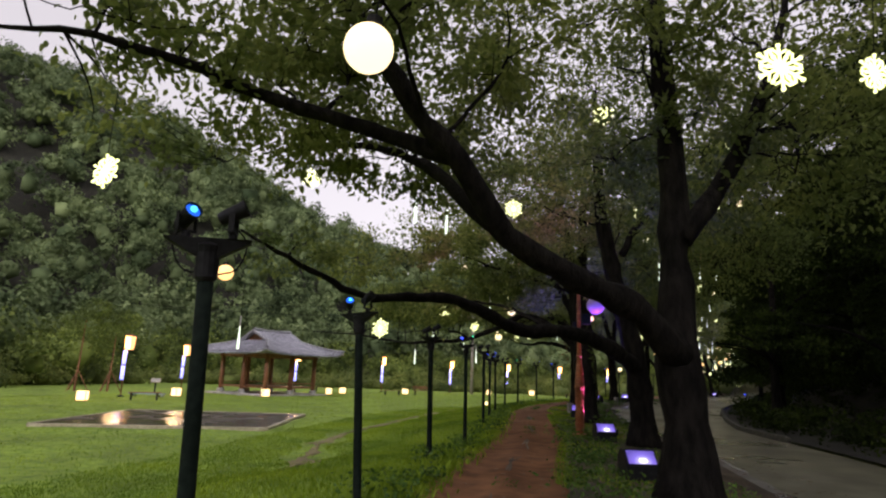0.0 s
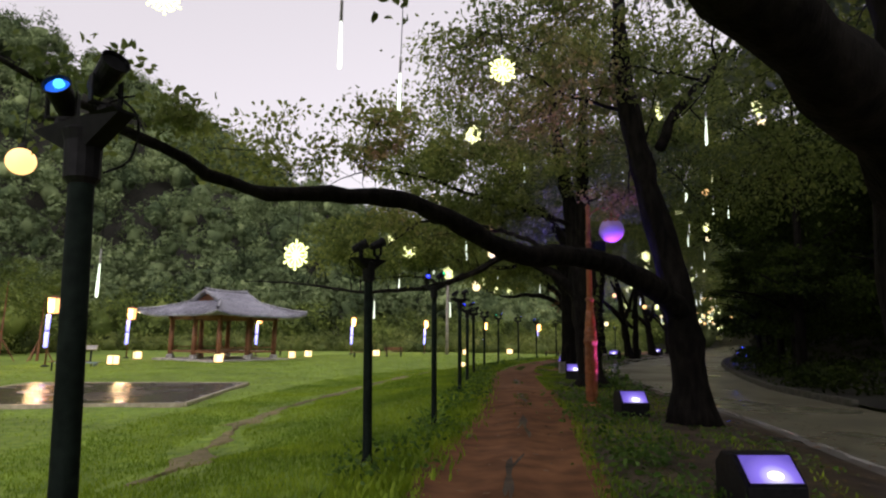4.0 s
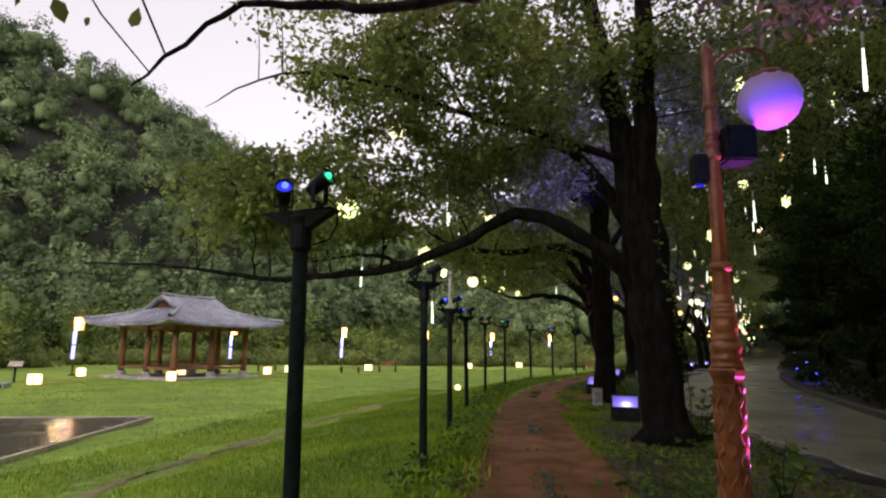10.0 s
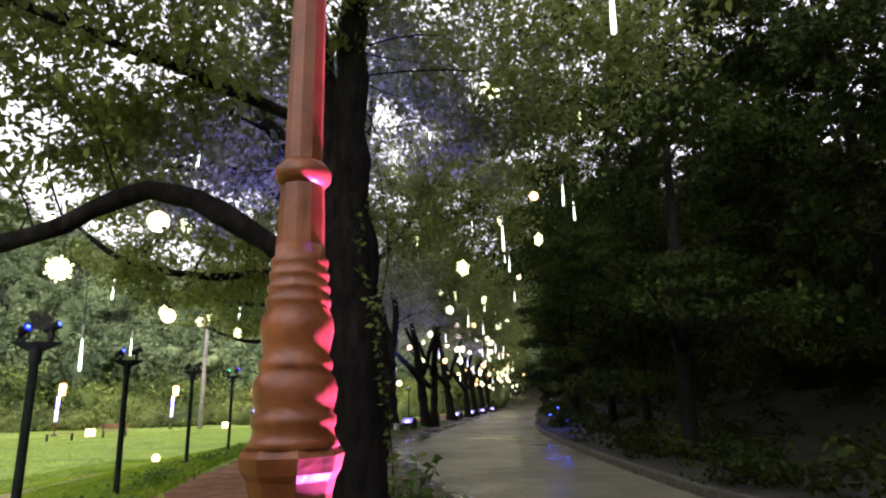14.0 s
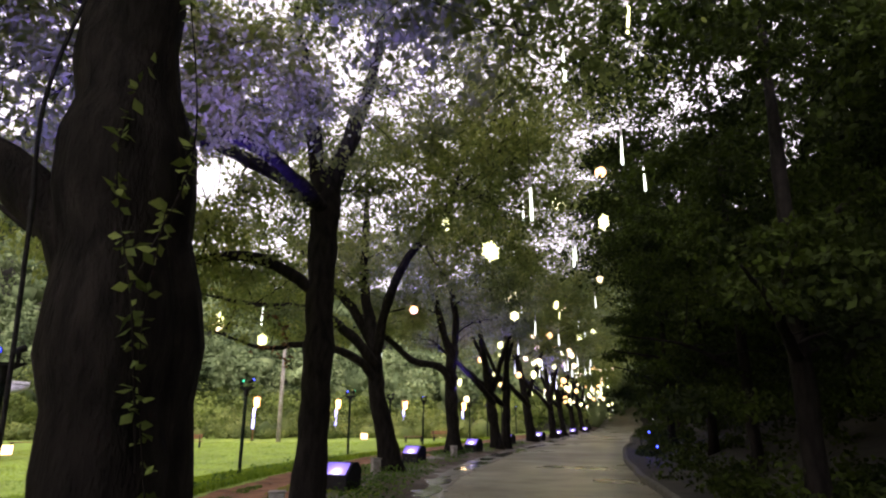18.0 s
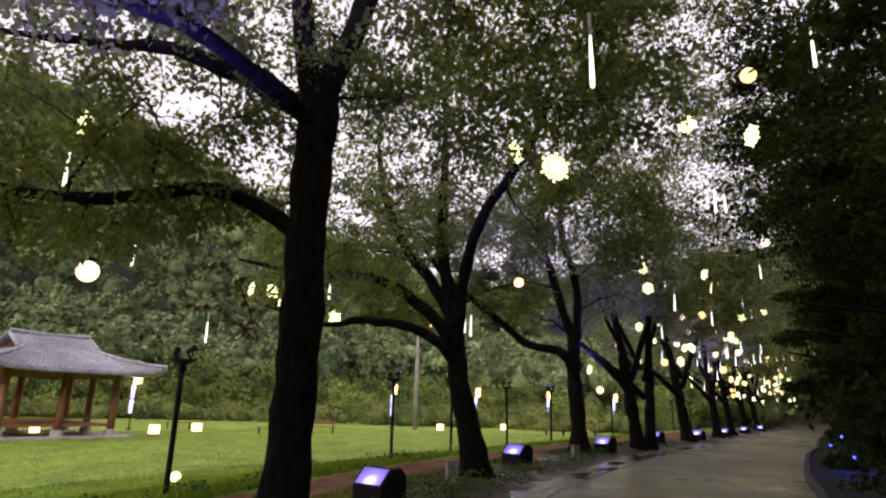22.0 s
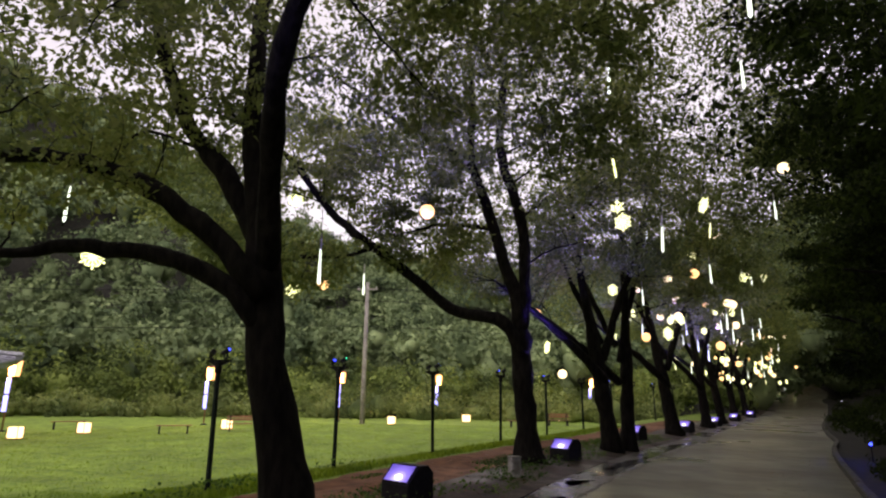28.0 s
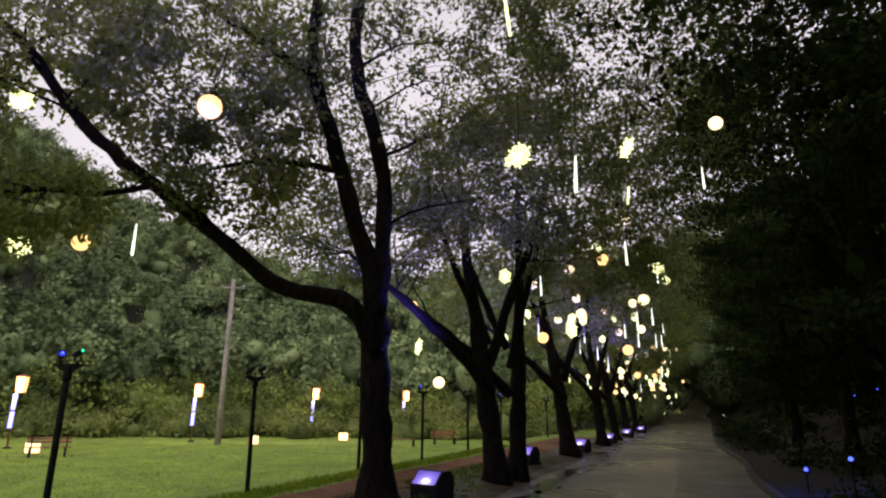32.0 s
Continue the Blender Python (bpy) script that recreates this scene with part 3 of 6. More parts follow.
def tree(name, base, trunk, limbs, crown, label, seed, leaf=0.105, per=42, mat=None, sides=14, twig=True, group="trees along the road", category="tree", lean=0.0):
    """trunk, limbs: rows of x, y, z, radius from the base; crown: ellipsoids from the base."""
    rng = np.random.default_rng(seed)
    bx, by = base
    bz = float(ground_z(bx, by)) - 0.05
    ob = empty(name, pose(bx, by, bz), label, category, group)

    def wood_np(rows, sides):
        P = smooth_line(rows, max(6, int(4 * len(rows))))
        R = P[:, 3] * (1 + 0.07 * np.sin(np.arange(len(P)) * 2.1 + seed) + 0.05 * rng.normal(0, 1, len(P)))
        Q = P[:, :3] + rng.normal(0, 0.012, (len(P), 3))
        # rounded ends
        Q = np.concatenate([Q[:1], Q[:1] + (Q[1] - Q[0]) * 0.02, Q[1:], Q[-1:] + (Q[-1] - Q[-2]) * 0.05])
        R = np.concatenate([[R[0] * 0.02, R[0]], R[1:], [0.001]])
        V, F = tube_np(Q, R, sides)
        return V, F, P

    V, F, P = wood_np(trunk, sides)
    # root flare
    z = V[:, 2]
    flare = 1 + 0.55 * np.exp(-np.clip(z, 0, None) / 0.22) * (1 + 0.35 * np.sin(5 * np.arctan2(V[:, 1], V[:, 0]) + seed))
    ax = np.interp(z, np.sort(P[:, 2]), P[np.argsort(P[:, 2]), 0])
    ay = np.interp(z, np.sort(P[:, 2]), P[np.argsort(P[:, 2]), 1])
    low = z < 1.0
    V[low, 0] = ax[low] + (V[low, 0] - ax[low]) * flare[low]
    V[low, 1] = ay[low] + (V[low, 1] - ay[low]) * flare[low]
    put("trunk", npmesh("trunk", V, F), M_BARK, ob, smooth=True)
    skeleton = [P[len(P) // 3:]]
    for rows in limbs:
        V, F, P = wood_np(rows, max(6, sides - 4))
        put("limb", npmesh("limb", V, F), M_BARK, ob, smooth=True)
        skeleton.append(P)
    S = np.concatenate(skeleton)
    pieces = []
    # boughs first, from the limbs into the crown, then twigs from the boughs
    for c, r, k in crown:
        if max(r) < 0.6:
            continue
        ends = spread([(c, (r[0] * 0.8, r[1] * 0.8, r[2] * 0.8), max(4, k // 16))], rng)
        for b in ends:
            w = ((S[:, :3] - b) ** 2).sum(1) + 1.5 * np.clip(S[:, 2] - b[2] + 0.5, 0, None) ** 2
            a = S[np.argsort(w)[int(rng.integers(0, min(12, len(S))))]]
            d = np.linalg.norm(b - a[:3])
            mid = a[:3] * 0.55 + b * 0.45 + rng.normal(0, 0.13, 3) * d + np.array([0, 0, 0.16 * d])
            u = np.linspace(0, 1, 9)[:, None]
            Q = (1 - u) ** 2 * a[:3] + 2 * u * (1 - u) * mid + u**2 * b + rng.normal(0, 0.02 * d**0.5, (9, 3)) * np.sin(np.pi * u)
            R = np.linspace(min(a[3] * 0.5, 0.010 + 0.011 * d), 0.008, 9)
            pieces.append(tube_np(Q, R, 6))
            S = np.concatenate([S, np.concatenate([Q[3:], R[3:, None]], 1)])
    tips = spread(crown, rng)
    d2 = ((tips[:, None] - S[None, :, :3]) ** 2).sum(-1) + 0.6 * np.clip(S[None, :, 2] - tips[:, None, 2] + 0.2, 0, None) ** 2
    start = S[d2.argmin(1)]
    lc, ld = [], []
    for k in range(len(tips)):
        a, b = start[k, :3], tips[k]
        mid = a * 0.5 + b * 0.5 + rng.normal(0, 0.12, 3) * np.linalg.norm(b - a) + np.array([0, 0, 0.10 * np.linalg.norm(b - a)])
        u = np.linspace(0, 1, 5)[:, None]
        Q = (1 - u) ** 2 * a + 2 * u * (1 - u) * mid + u**2 * b
        if twig:
            r0 = min(start[k, 3] * 0.7, 0.006 + 0.007 * np.linalg.norm(b - a))
            pieces.append(tube_np(Q, np.linspace(r0, 0.003, 5), 3))
        m = per
        t = rng.uniform(0.45, 1.08, m)[:, None]
        c = (1 - t) ** 2 * a + 2 * t * (1 - t) * mid + t**2 * b
        tang = (b - mid) / (np.linalg.norm(b - mid) + 1e-6)
        c = c + rng.normal(0, 1, (m, 3)) * np.array([0.30, 0.30, 0.13]) * min(1.0, 0.35 + 0.3 * np.linalg.norm(b - a))
        lc.append(c)
        ld.append(np.tile(tang * 0.6, (m, 1)))
    if pieces:
        V, F = join_np(pieces)
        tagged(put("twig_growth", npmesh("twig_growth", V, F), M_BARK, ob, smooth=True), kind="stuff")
    V, F = leaves_np(np.concatenate(lc), np.concatenate(ld), leaf, rng, fine=seed in (11, 12, 13, 27))
    tagged(put("crown", npmesh("crown", V, F), mat or M_LEAF, ob), kind="stuff")
    return ob


def az_limb(deg, rows, start=(0, 0)):
    """A limb in an upright plane: rows of distance, height, radius."""
    c, s = math.cos(radians(deg)), math.sin(radians(deg))
    return [(start[0] + c * d, start[1] + s * d, z, r) for d, z, r in rows]


CHERRY = "old cherry tree with dark bark"
# first tree, beside the start of the footpath
tree("cherry_tree", (2.54, 5.1), [(0, 0, 0, 0.31), (0.0, 0.02, 0.8, 0.27), (-0.05, 0.05, 1.7, 0.27), (-0.02, 0.1, 2.6, 0.20), (0, 0.15, 4.2, 0.17), (-0.1, 0.2, 6.5, 0.12), (-0.1, 0.3, 9, 0.05)],
     [az_limb(213, [(0.1, 1.75, 0.20), (0.8, 2.25, 0.16), (1.8, 2.55, 0.14), (2.7, 2.9, 0.125), (3.2, 3.5, 0.115), (3.6, 3.8, 0.11), (4.5, 4.8, 0.08), (5.6, 6.2, 0.04)]),
      [(-2.75, -1.8, 3.55, 0.11), (-3.4, -1.75, 3.8, 0.085), (-4.6, -1.9, 4.1, 0.065), (-5.9, -2.5, 4.4, 0.04), (-7.0, -3.0, 4.3, 0.015)],
      [(-2.4, -1.55, 2.95, 0.09), (-3.0, -0.9, 3.7, 0.07), (-3.9, 0.1, 4.4, 0.05), (-5.0, 1.2, 4.8, 0.03), (-6.2, 2.0, 5.0, 0.012)],
      az_limb(20, [(0.05, 3.2, 0.14), (0.8, 4.2, 0.12), (1.6, 5.6, 0.08), (2.2, 7.4, 0.04)])],
     [((-2.6, -1.0, 6.4), (3.6, 2.8, 1.9), 215), ((0.3, 1.0, 7.0), (4.0, 3.8, 2.8), 360), ((-4.8, -2.6, 4.9), (2.4, 2.2, 0.9), 100), ((1.8, 1.4, 4.8), (2.8, 2.8, 1.4), 150), ((-4.0, 0.8, 5.3), (2.6, 2.2, 0.9), 90), ((-3.6, 0.6, 4.4), (1.8, 1.4, 0.7), 46), ((-5.6, -0.6, 4.6), (2.0, 1.8, 1.0), 70)],
     CHERRY + " leaning over the path", 11)
# second tree, whose long limb arches low over the path
tree("cherry_tree", (3.85, 11.7), [(0, 0, 0, 0.28), (-0.05, 0.0, 0.9, 0.25), (-0.15, 0.0, 1.8, 0.26), (-0.30, 0.05, 2.6, 0.23), (-0.60, 0.1, 4.0, 0.20), (-0.85, 0.2, 5.6, 0.15), (-0.9, 0.3, 8.6, 0.05)],
     [az_limb(212, [(0.15, 1.75, 0.18), (0.9, 2.12, 0.17), (1.7, 2.36, 0.155), (2.5, 2.42, 0.145), (3.5, 2.40, 0.135), (4.2, 2.63, 0.12), (4.9, 2.83, 0.105), (5.8, 2.85, 0.09), (6.8, 2.75, 0.07), (7.8, 3.1, 0.05), (9.0, 3.6, 0.02)]),
      [(-2.1, -1.3, 2.38, 0.04), (-2.6, -0.7, 2.75, 0.034), (-3.1, 0.05, 3.05, 0.030), (-3.6, 0.35, 3.17, 0.026), (-3.98, 0.35, 3.21, 0.023), (-4.3, 0.35, 3.16, 0.018), (-4.57, 0.37, 2.98, 0.013), (-4.82, 0.4, 2.76, 0.005)],
      az_limb(30, [(-0.55, 4.3, 0.09), (-0.1, 5.0, 0.08), (0.9, 6.0, 0.06), (1.9, 7.4, 0.03)])],
     [((0.6, 0.9, 7.2), (4.0, 3.8, 2.7), 400), ((-2.2, 0.8, 6.0), (2.6, 2.2, 1.4), 180), ((-4.9, -1.05, 2.68), (0.32, 0.3, 0.28), 4), ((-4.2, -1.05, 2.8), (0.4, 0.3, 0.15), 4), ((-0.75, 1.15, 3.75), (0.8, 0.55, 0.28), 12), ((-5.4, -0.9, 4.3), (1.5, 0.9, 0.5), 34), ((-6.4, -1.6, 3.7), (1.0, 0.8, 0.5), 18), ((-6.9, -4.2, 3.4), (1.1, 0.9, 0.4), 16), ((2.0, 1.0, 4.8), (2.4, 2.6, 1.4), 140)],
     CHERRY + " and a low arching limb", 12, leaf=0.088, per=46)
STUB = [(-0.30, 0.05, 3.1, 0.14), (-0.58, 0.75, 4.1, 0.125), (-0.98, 1.65, 5.1, 0.11), (-1.33, 2.45, 5.85, 0.10), (-1.36, 2.52, 5.95, 0.05)]
BARE = [(-0.40, 0.0, 4.4, 0.07), (-2.0, -0.2, 4.85, 0.055), (-3.36, -0.37, 5.18, 0.045), (-4.28, -0.34, 5.54, 0.036), (-5.21, -0.29, 5.77, 0.030), (-6.06, -0.2, 5.85, 0.022), (-6.69, -0.1, 5.72, 0.016), (-7.24, 0.02, 5.48, 0.010), (-7.46, 0.07, 5.38, 0.005)]
# third, with a long limb over the lawn
tree("cherry_tree", (3.95, 18.6), [(0, 0, 0, 0.36), (-0.08, 0, 0.9, 0.31), (-0.20, 0.0, 2.2, 0.33), (-0.27, 0.0, 3.3, 0.32), (-0.40, 0.10, 4.3, 0.24), (-0.63, 0.35, 6.0, 0.17), (-0.85, 0.55, 7.6, 0.12), (-0.9, 0.6, 9.6, 0.05)],
     [[(0.10, 0.16, 0.0, 0.22), (0.08, 0.20, 0.9, 0.22), (0.02, 0.20, 2.0, 0.24), (-0.10, 0.10, 3.0, 0.24), (-0.22, -0.12, 4.2, 0.20), (-0.25, -0.38, 6.0, 0.15), (-0.20, -0.55, 8.0, 0.10), (-0.1, -0.6, 9.8, 0.04)],
      [(-0.20, 0.0, 2.1, 0.17), (-0.60, -0.05, 2.72, 0.15), (-1.30, -0.08, 3.2, 0.125), (-2.15, 0.02, 3.58, 0.105), (-3.05, 0.12, 3.15, 0.09), (-4.15, 0.25, 2.72, 0.08), (-5.15, 0.4, 2.6, 0.06), (-6.45, 0.5, 2.55, 0.045), (-7.95, 0.7, 2.75, 0.03), (-9.75, 0.9, 2.85, 0.012)],
      [(-4.1, 0.25, 2.74, 0.05), (-4.6, 0.9, 3.0, 0.035), (-5.6, 1.9, 3.1, 0.022), (-6.8, 2.6, 3.0, 0.01)],
      BARE,
      STUB],
     [((0.25, 0.3, 7.8), (4.2, 4.0, 2.6), 460), ((-3.1, 0.2, 5.6), (2.8, 2.6, 1.5), 310), ((-4.3, 0.6, 7.0), (2.6, 2.4, 1.3), 130), ((2.3, 0.6, 6.0), (2.6, 2.6, 1.6), 170), ((-5.7, 0.6, 3.9), (2.6, 1.8, 0.9), 210), ((-2.3, 2.2, 4.6), (1.8, 1.6, 0.9), 90)],
     CHERRY + " and a limb over the lawn", 13, leaf=0.108, per=44)
# fifth, whose trunk is passed on the road
tree("cherry_tree", (4.66, 25.5), [(0, 0, 0, 0.30), (0.0, 0, 0.9, 0.26), (0.03, 0.0, 2.2, 0.25), (0.0, 0, 3.6, 0.24), (0.0, 0, 5.2, 0.24), (0.12, 0.05, 5.8, 0.19), (0.55, 0.2, 7.2, 0.14), (0.85, 0.3, 8.6, 0.10), (1.0, 0.3, 10.2, 0.04)],
     [az_limb(185, [(0.0, 5.2, 0.17), (0.18, 6.0, 0.16), (0.35, 7.1, 0.13), (0.8, 9.4, 0.05)]),
      az_limb(190, [(0.0, 3.5, 0.12), (0.6, 3.95, 0.10), (1.3, 4.15, 0.09), (2.6, 3.95, 0.08), (4.2, 4.15, 0.06), (5.2, 4.8, 0.03)]),
      az_limb(183, [(0.0, 5.2, 0.16), (0.55, 5.55, 0.14), (1.3, 5.95, 0.12), (2.2, 6.25, 0.10), (3.4, 6.35, 0.07), (5.0, 6.6, 0.03)]),
      [(0.0, -0.05, 5.1, 0.13), (-0.45, -0.85, 5.35, 0.11), (-1.16, -1.9, 5.5, 0.09), (-2.76, -2.5, 5.6, 0.06), (-4.2, -2.8, 5.75, 0.02)]],
     [((0.8, 0.2, 7.9), (4.4, 4.0, 2.5), 450), ((4.2, 0.6, 8.8), (3.0, 3.2, 2.2), 90), ((-2.8, 0.2, 5.8), (2.8, 2.4, 1.4), 190), ((2.8, 0.4, 6.1), (2.6, 2.4, 1.4), 160), ((-1.3, -2.8, 5.95), (1.6, 1.4, 0.8), 170), ((-3.0, 0.2, 4.2), (2.4, 1.6, 0.9), 120)],
     CHERRY + " and a straight tall trunk", 15, leaf=0.11, per=44)
# sixth: a fork of three stems and two low limbs
tree("cherry_tree", (6.4, 32.8), [(0.22, 0, 0, 0.32), (0.03, 0, 0.9, 0.27), (-0.23, 0, 2.0, 0.25), (-0.36, 0, 3.1, 0.24), (-0.5, 0, 4.0, 0.18), (-0.75, 0.1, 5.4, 0.14), (-0.75, 0.1, 7.4, 0.10), (-0.8, 0.2, 9.6, 0.04)],
     [az_limb(175, [(0.4, 3.5, 0.16), (0.9, 4.4, 0.14), (1.7, 5.4, 0.12), (2.4, 7.2, 0.08), (2.6, 9.2, 0.04)]),
      [(-0.33, 0.0, 3.2, 0.17), (-0.15, -0.65, 4.4, 0.14), (0.25, -1.6, 5.6, 0.12), (1.30, -2.35, 7.0, 0.09), (1.9, -2.9, 8.7, 0.04)],
      az_limb(200, [(0.35, 2.9, 0.17), (0.9, 3.55, 0.15), (1.7, 4.15, 0.13), (2.7, 4.45, 0.10), (3.9, 4.4, 0.07), (5.4, 4.6, 0.03)]),
      az_limb(194, [(0.3, 2.5, 0.14), (0.8, 3.05, 0.13), (1.5, 3.35, 0.11), (2.6, 3.45, 0.09), (3.4, 3.3, 0.06), (4.6, 3.6, 0.03)])],
     [((0.8, 0.2, 8.1), (4.8, 4.0, 2.5), 470), ((4.4, 0.6, 9.2), (3.0, 3.2, 2.4), 95), ((4.6, 2.0, 12.0), (3.2, 3.4, 1.9), 120), ((-3.2, -0.6, 5.8), (2.8, 2.4, 1.4), 220), ((-3.6, -1.4, 4.0), (2.0, 1.4, 0.7), 40), ((2.8, 0.4, 6.2), (2.5, 2.4, 1.5), 160)],
     CHERRY + ", three stems and two low limbs", 16, leaf=0.112, per=44)
# seventh: one long rising limb over the path
tree("cherry_tree", (10.0, 41.6), [(0, 0, 0, 0.35), (-0.02, 0, 1.0, 0.29), (-0.10, 0, 2.1, 0.28), (-0.16, -0.15, 3.2, 0.27), (-0.18, -0.45, 3.9, 0.20), (-0.55, -0.8, 4.95, 0.16), (-1.12, -1.25, 6.7, 0.14), (-1.45, -1.5, 7.7, 0.12), (-1.4, -1.9, 8.95, 0.09), (-1.5, -2.4, 10.6, 0.04)],
     [[(-0.12, -0.15, 2.7, 0.19), (-0.33, -0.32, 3.2, 0.18), (-0.70, -0.5, 3.6, 0.165), (-1.87, -0.7, 3.83, 0.145), (-2.6, -1.0, 4.35, 0.14), (-3.43, -1.3, 5.0, 0.125), (-4.43, -1.65, 5.7, 0.11), (-5.0, -1.95, 6.2, 0.095), (-5.85, -2.4, 7.27, 0.08), (-6.96, -2.75, 8.1, 0.06), (-8.0, -2.9, 8.7, 0.02)],
      [(-0.12, -0.3, 3.4, 0.18), (-0.10, -1.0, 5.8, 0.15), (-0.68, -1.55, 7.9, 0.12), (-0.6, -2.0, 9.5, 0.09), (-0.5, -2.3, 11.0, 0.03)],
      [(-1.42, -1.5, 7.6, 0.10), (-2.27, -1.75, 7.97, 0.085), (-3.1, -2.0, 8.4, 0.07), (-4.8, -2.4, 9.55, 0.03)],
      [(-1.0, -1.1, 5.9, 0.06), (-1.76, -1.1, 6.03, 0.05), (-2.4, -1.15, 5.98, 0.04), (-3.43, -1.2, 5.7, 0.015)],
      [(-3.9, -1.5, 5.3, 0.05), (-4.6, -1.9, 5.0, 0.045), (-5.6, -2.2, 4.9, 0.035), (-6.8, -2.4, 4.4, 0.012)]],
     [((0.6, -0.6, 8.6), (4.6, 3.8, 2.3), 430), ((4.4, 0.4, 9.6), (3.0, 3.2, 2.6), 100), ((3.6, -1.5, 12.2), (3.6, 3.4, 2.0), 150), ((-7.6, -2.4, 6.4), (2.2, 1.8, 1.3), 130), ((-3.4, -1.8, 7.4), (2.8, 2.0, 1.5), 230), ((2.8, 0.2, 6.4), (2.5, 2.4, 1.5), 160), ((-5.6, -2.4, 7.6), (2.2, 1.6, 1.1), 150), ((-2.8, -1.4, 5.7), (1.7, 1.3, 1.0), 120), ((-6.2, -2.2, 4.9), (2.0, 1.6, 0.9), 130)],
     CHERRY + " and one long rising limb", 17, leaf=0.115, per=44)
# the rest of the row, farther along the road
FAR = [((12.95, 45.6), 18, 0.30), ((13.6, 46.4), 19, 0.26), ((17.5, 54.2), 20, 0.33), ((21.6, 61.8), 21, 0.30), ((24.6, 67.5), 22, 0.30), ((28.0, 74.0), 23, 0.30), ((32.0, 81.5), 24, 0.3), ((36.0, 89.5), 25, 0.3), ((40.5, 97.5), 26, 0.3), ((-0.4, -4.5), 27, 0.34)]
for (bx, by), sd, r in FAR:
    q = np.random.default_rng(sd)
    ln = q.uniform(-0.5, -0.1) if sd != 19 else 0.1
    far = by > 50
    tree("cherry_tree", (bx, by), [(0, 0, 0, r), (ln * 0.4, 0, 1.0, r * 0.86), (ln, 0, 2.6, r * 0.78), (ln * 1.6, 0.1, 4.2, r * 0.58), (ln * 2.4, 0.2, 6.4, r * 0.38), (ln * 3, 0.3, 9.4, r * 0.14)],
         [az_limb(q.uniform(195, 225), [(0.2, 2.2, r * 0.55), (1.2, 3.0, r * 0.48), (2.6, 3.9, r * 0.36), (4.6, 5.0, r * 0.12)]),
          az_limb(q.uniform(0, 40), [(-0.2, 2.9, r * 0.5), (0.4, 4.6, r * 0.42), (1.2, 6.6, r * 0.28), (1.8, 9.0, r * 0.1)]),
          az_limb(q.uniform(150, 200), [(0.2, 3.4, r * 0.45), (1.0, 5.2, r * 0.34), (1.9, 7.6, r * 0.16)])],
         [((1.0, 0.2, 7.9), (5.0, 4.0, 2.7), 190 if far else 300), ((4.8, 0.2, 10.0), (3.2, 3.2, 3.0), 45 if far else 70), ((-3.6, -1.0, 6.2), (3.0, 2.4, 1.6), 80 if far else 150), ((2.8, 0.4, 6.0), (2.6, 2.4, 1.6), 45 if far else 80)],
         CHERRY + (", tinted by violet floodlight" if sd in (18, 19) else " in the row"), sd, leaf=0.16 if far else 0.12, per=34, sides=10)

# dark wood on the far side of the road
FOREST = [(13.4, 17.5, 0.16), (12.6, 24.0, 0.2), (16.4, 21.5, 0.22), (15.6, 29.5, 0.17), (18.6, 26.0, 0.2), (17.6, 34.5, 0.16), (20.6, 31.5, 0.2), (19.8, 41.0, 0.18), (23.4, 38.5, 0.2), (24.0, 47.5, 0.18), (27.5, 45.0, 0.2), (28.0, 55.5, 0.2), (33.0, 63.0, 0.2), (38.5, 72.0, 0.2), (44.0, 82.0, 0.2), (11.4, 10.5, 0.2), (10.6, 3.0, 0.2), (14.5, 6.0, 0.2), (18.0, 13.0, 0.2), (52.0, 98.0, 0.2), (36.0, 57.0, 0.2)]
for k, (bx, by, r) in enumerate(FOREST):
    q = np.random.default_rng(100 + k)
    lx, ly = q.uniform(-0.5, 0.3), q.uniform(-0.3, 0.3)
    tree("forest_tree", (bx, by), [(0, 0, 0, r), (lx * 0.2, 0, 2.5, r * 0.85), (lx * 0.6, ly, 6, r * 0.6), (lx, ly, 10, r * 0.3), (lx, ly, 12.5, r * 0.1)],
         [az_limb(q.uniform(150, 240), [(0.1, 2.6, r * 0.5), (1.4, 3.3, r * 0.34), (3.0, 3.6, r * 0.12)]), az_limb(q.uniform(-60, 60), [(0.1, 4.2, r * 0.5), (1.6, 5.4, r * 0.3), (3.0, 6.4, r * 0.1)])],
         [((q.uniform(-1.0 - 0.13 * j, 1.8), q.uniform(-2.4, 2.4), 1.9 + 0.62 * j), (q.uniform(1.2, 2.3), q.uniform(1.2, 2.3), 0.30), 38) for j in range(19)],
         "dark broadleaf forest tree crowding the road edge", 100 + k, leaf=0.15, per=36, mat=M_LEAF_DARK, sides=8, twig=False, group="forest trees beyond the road")


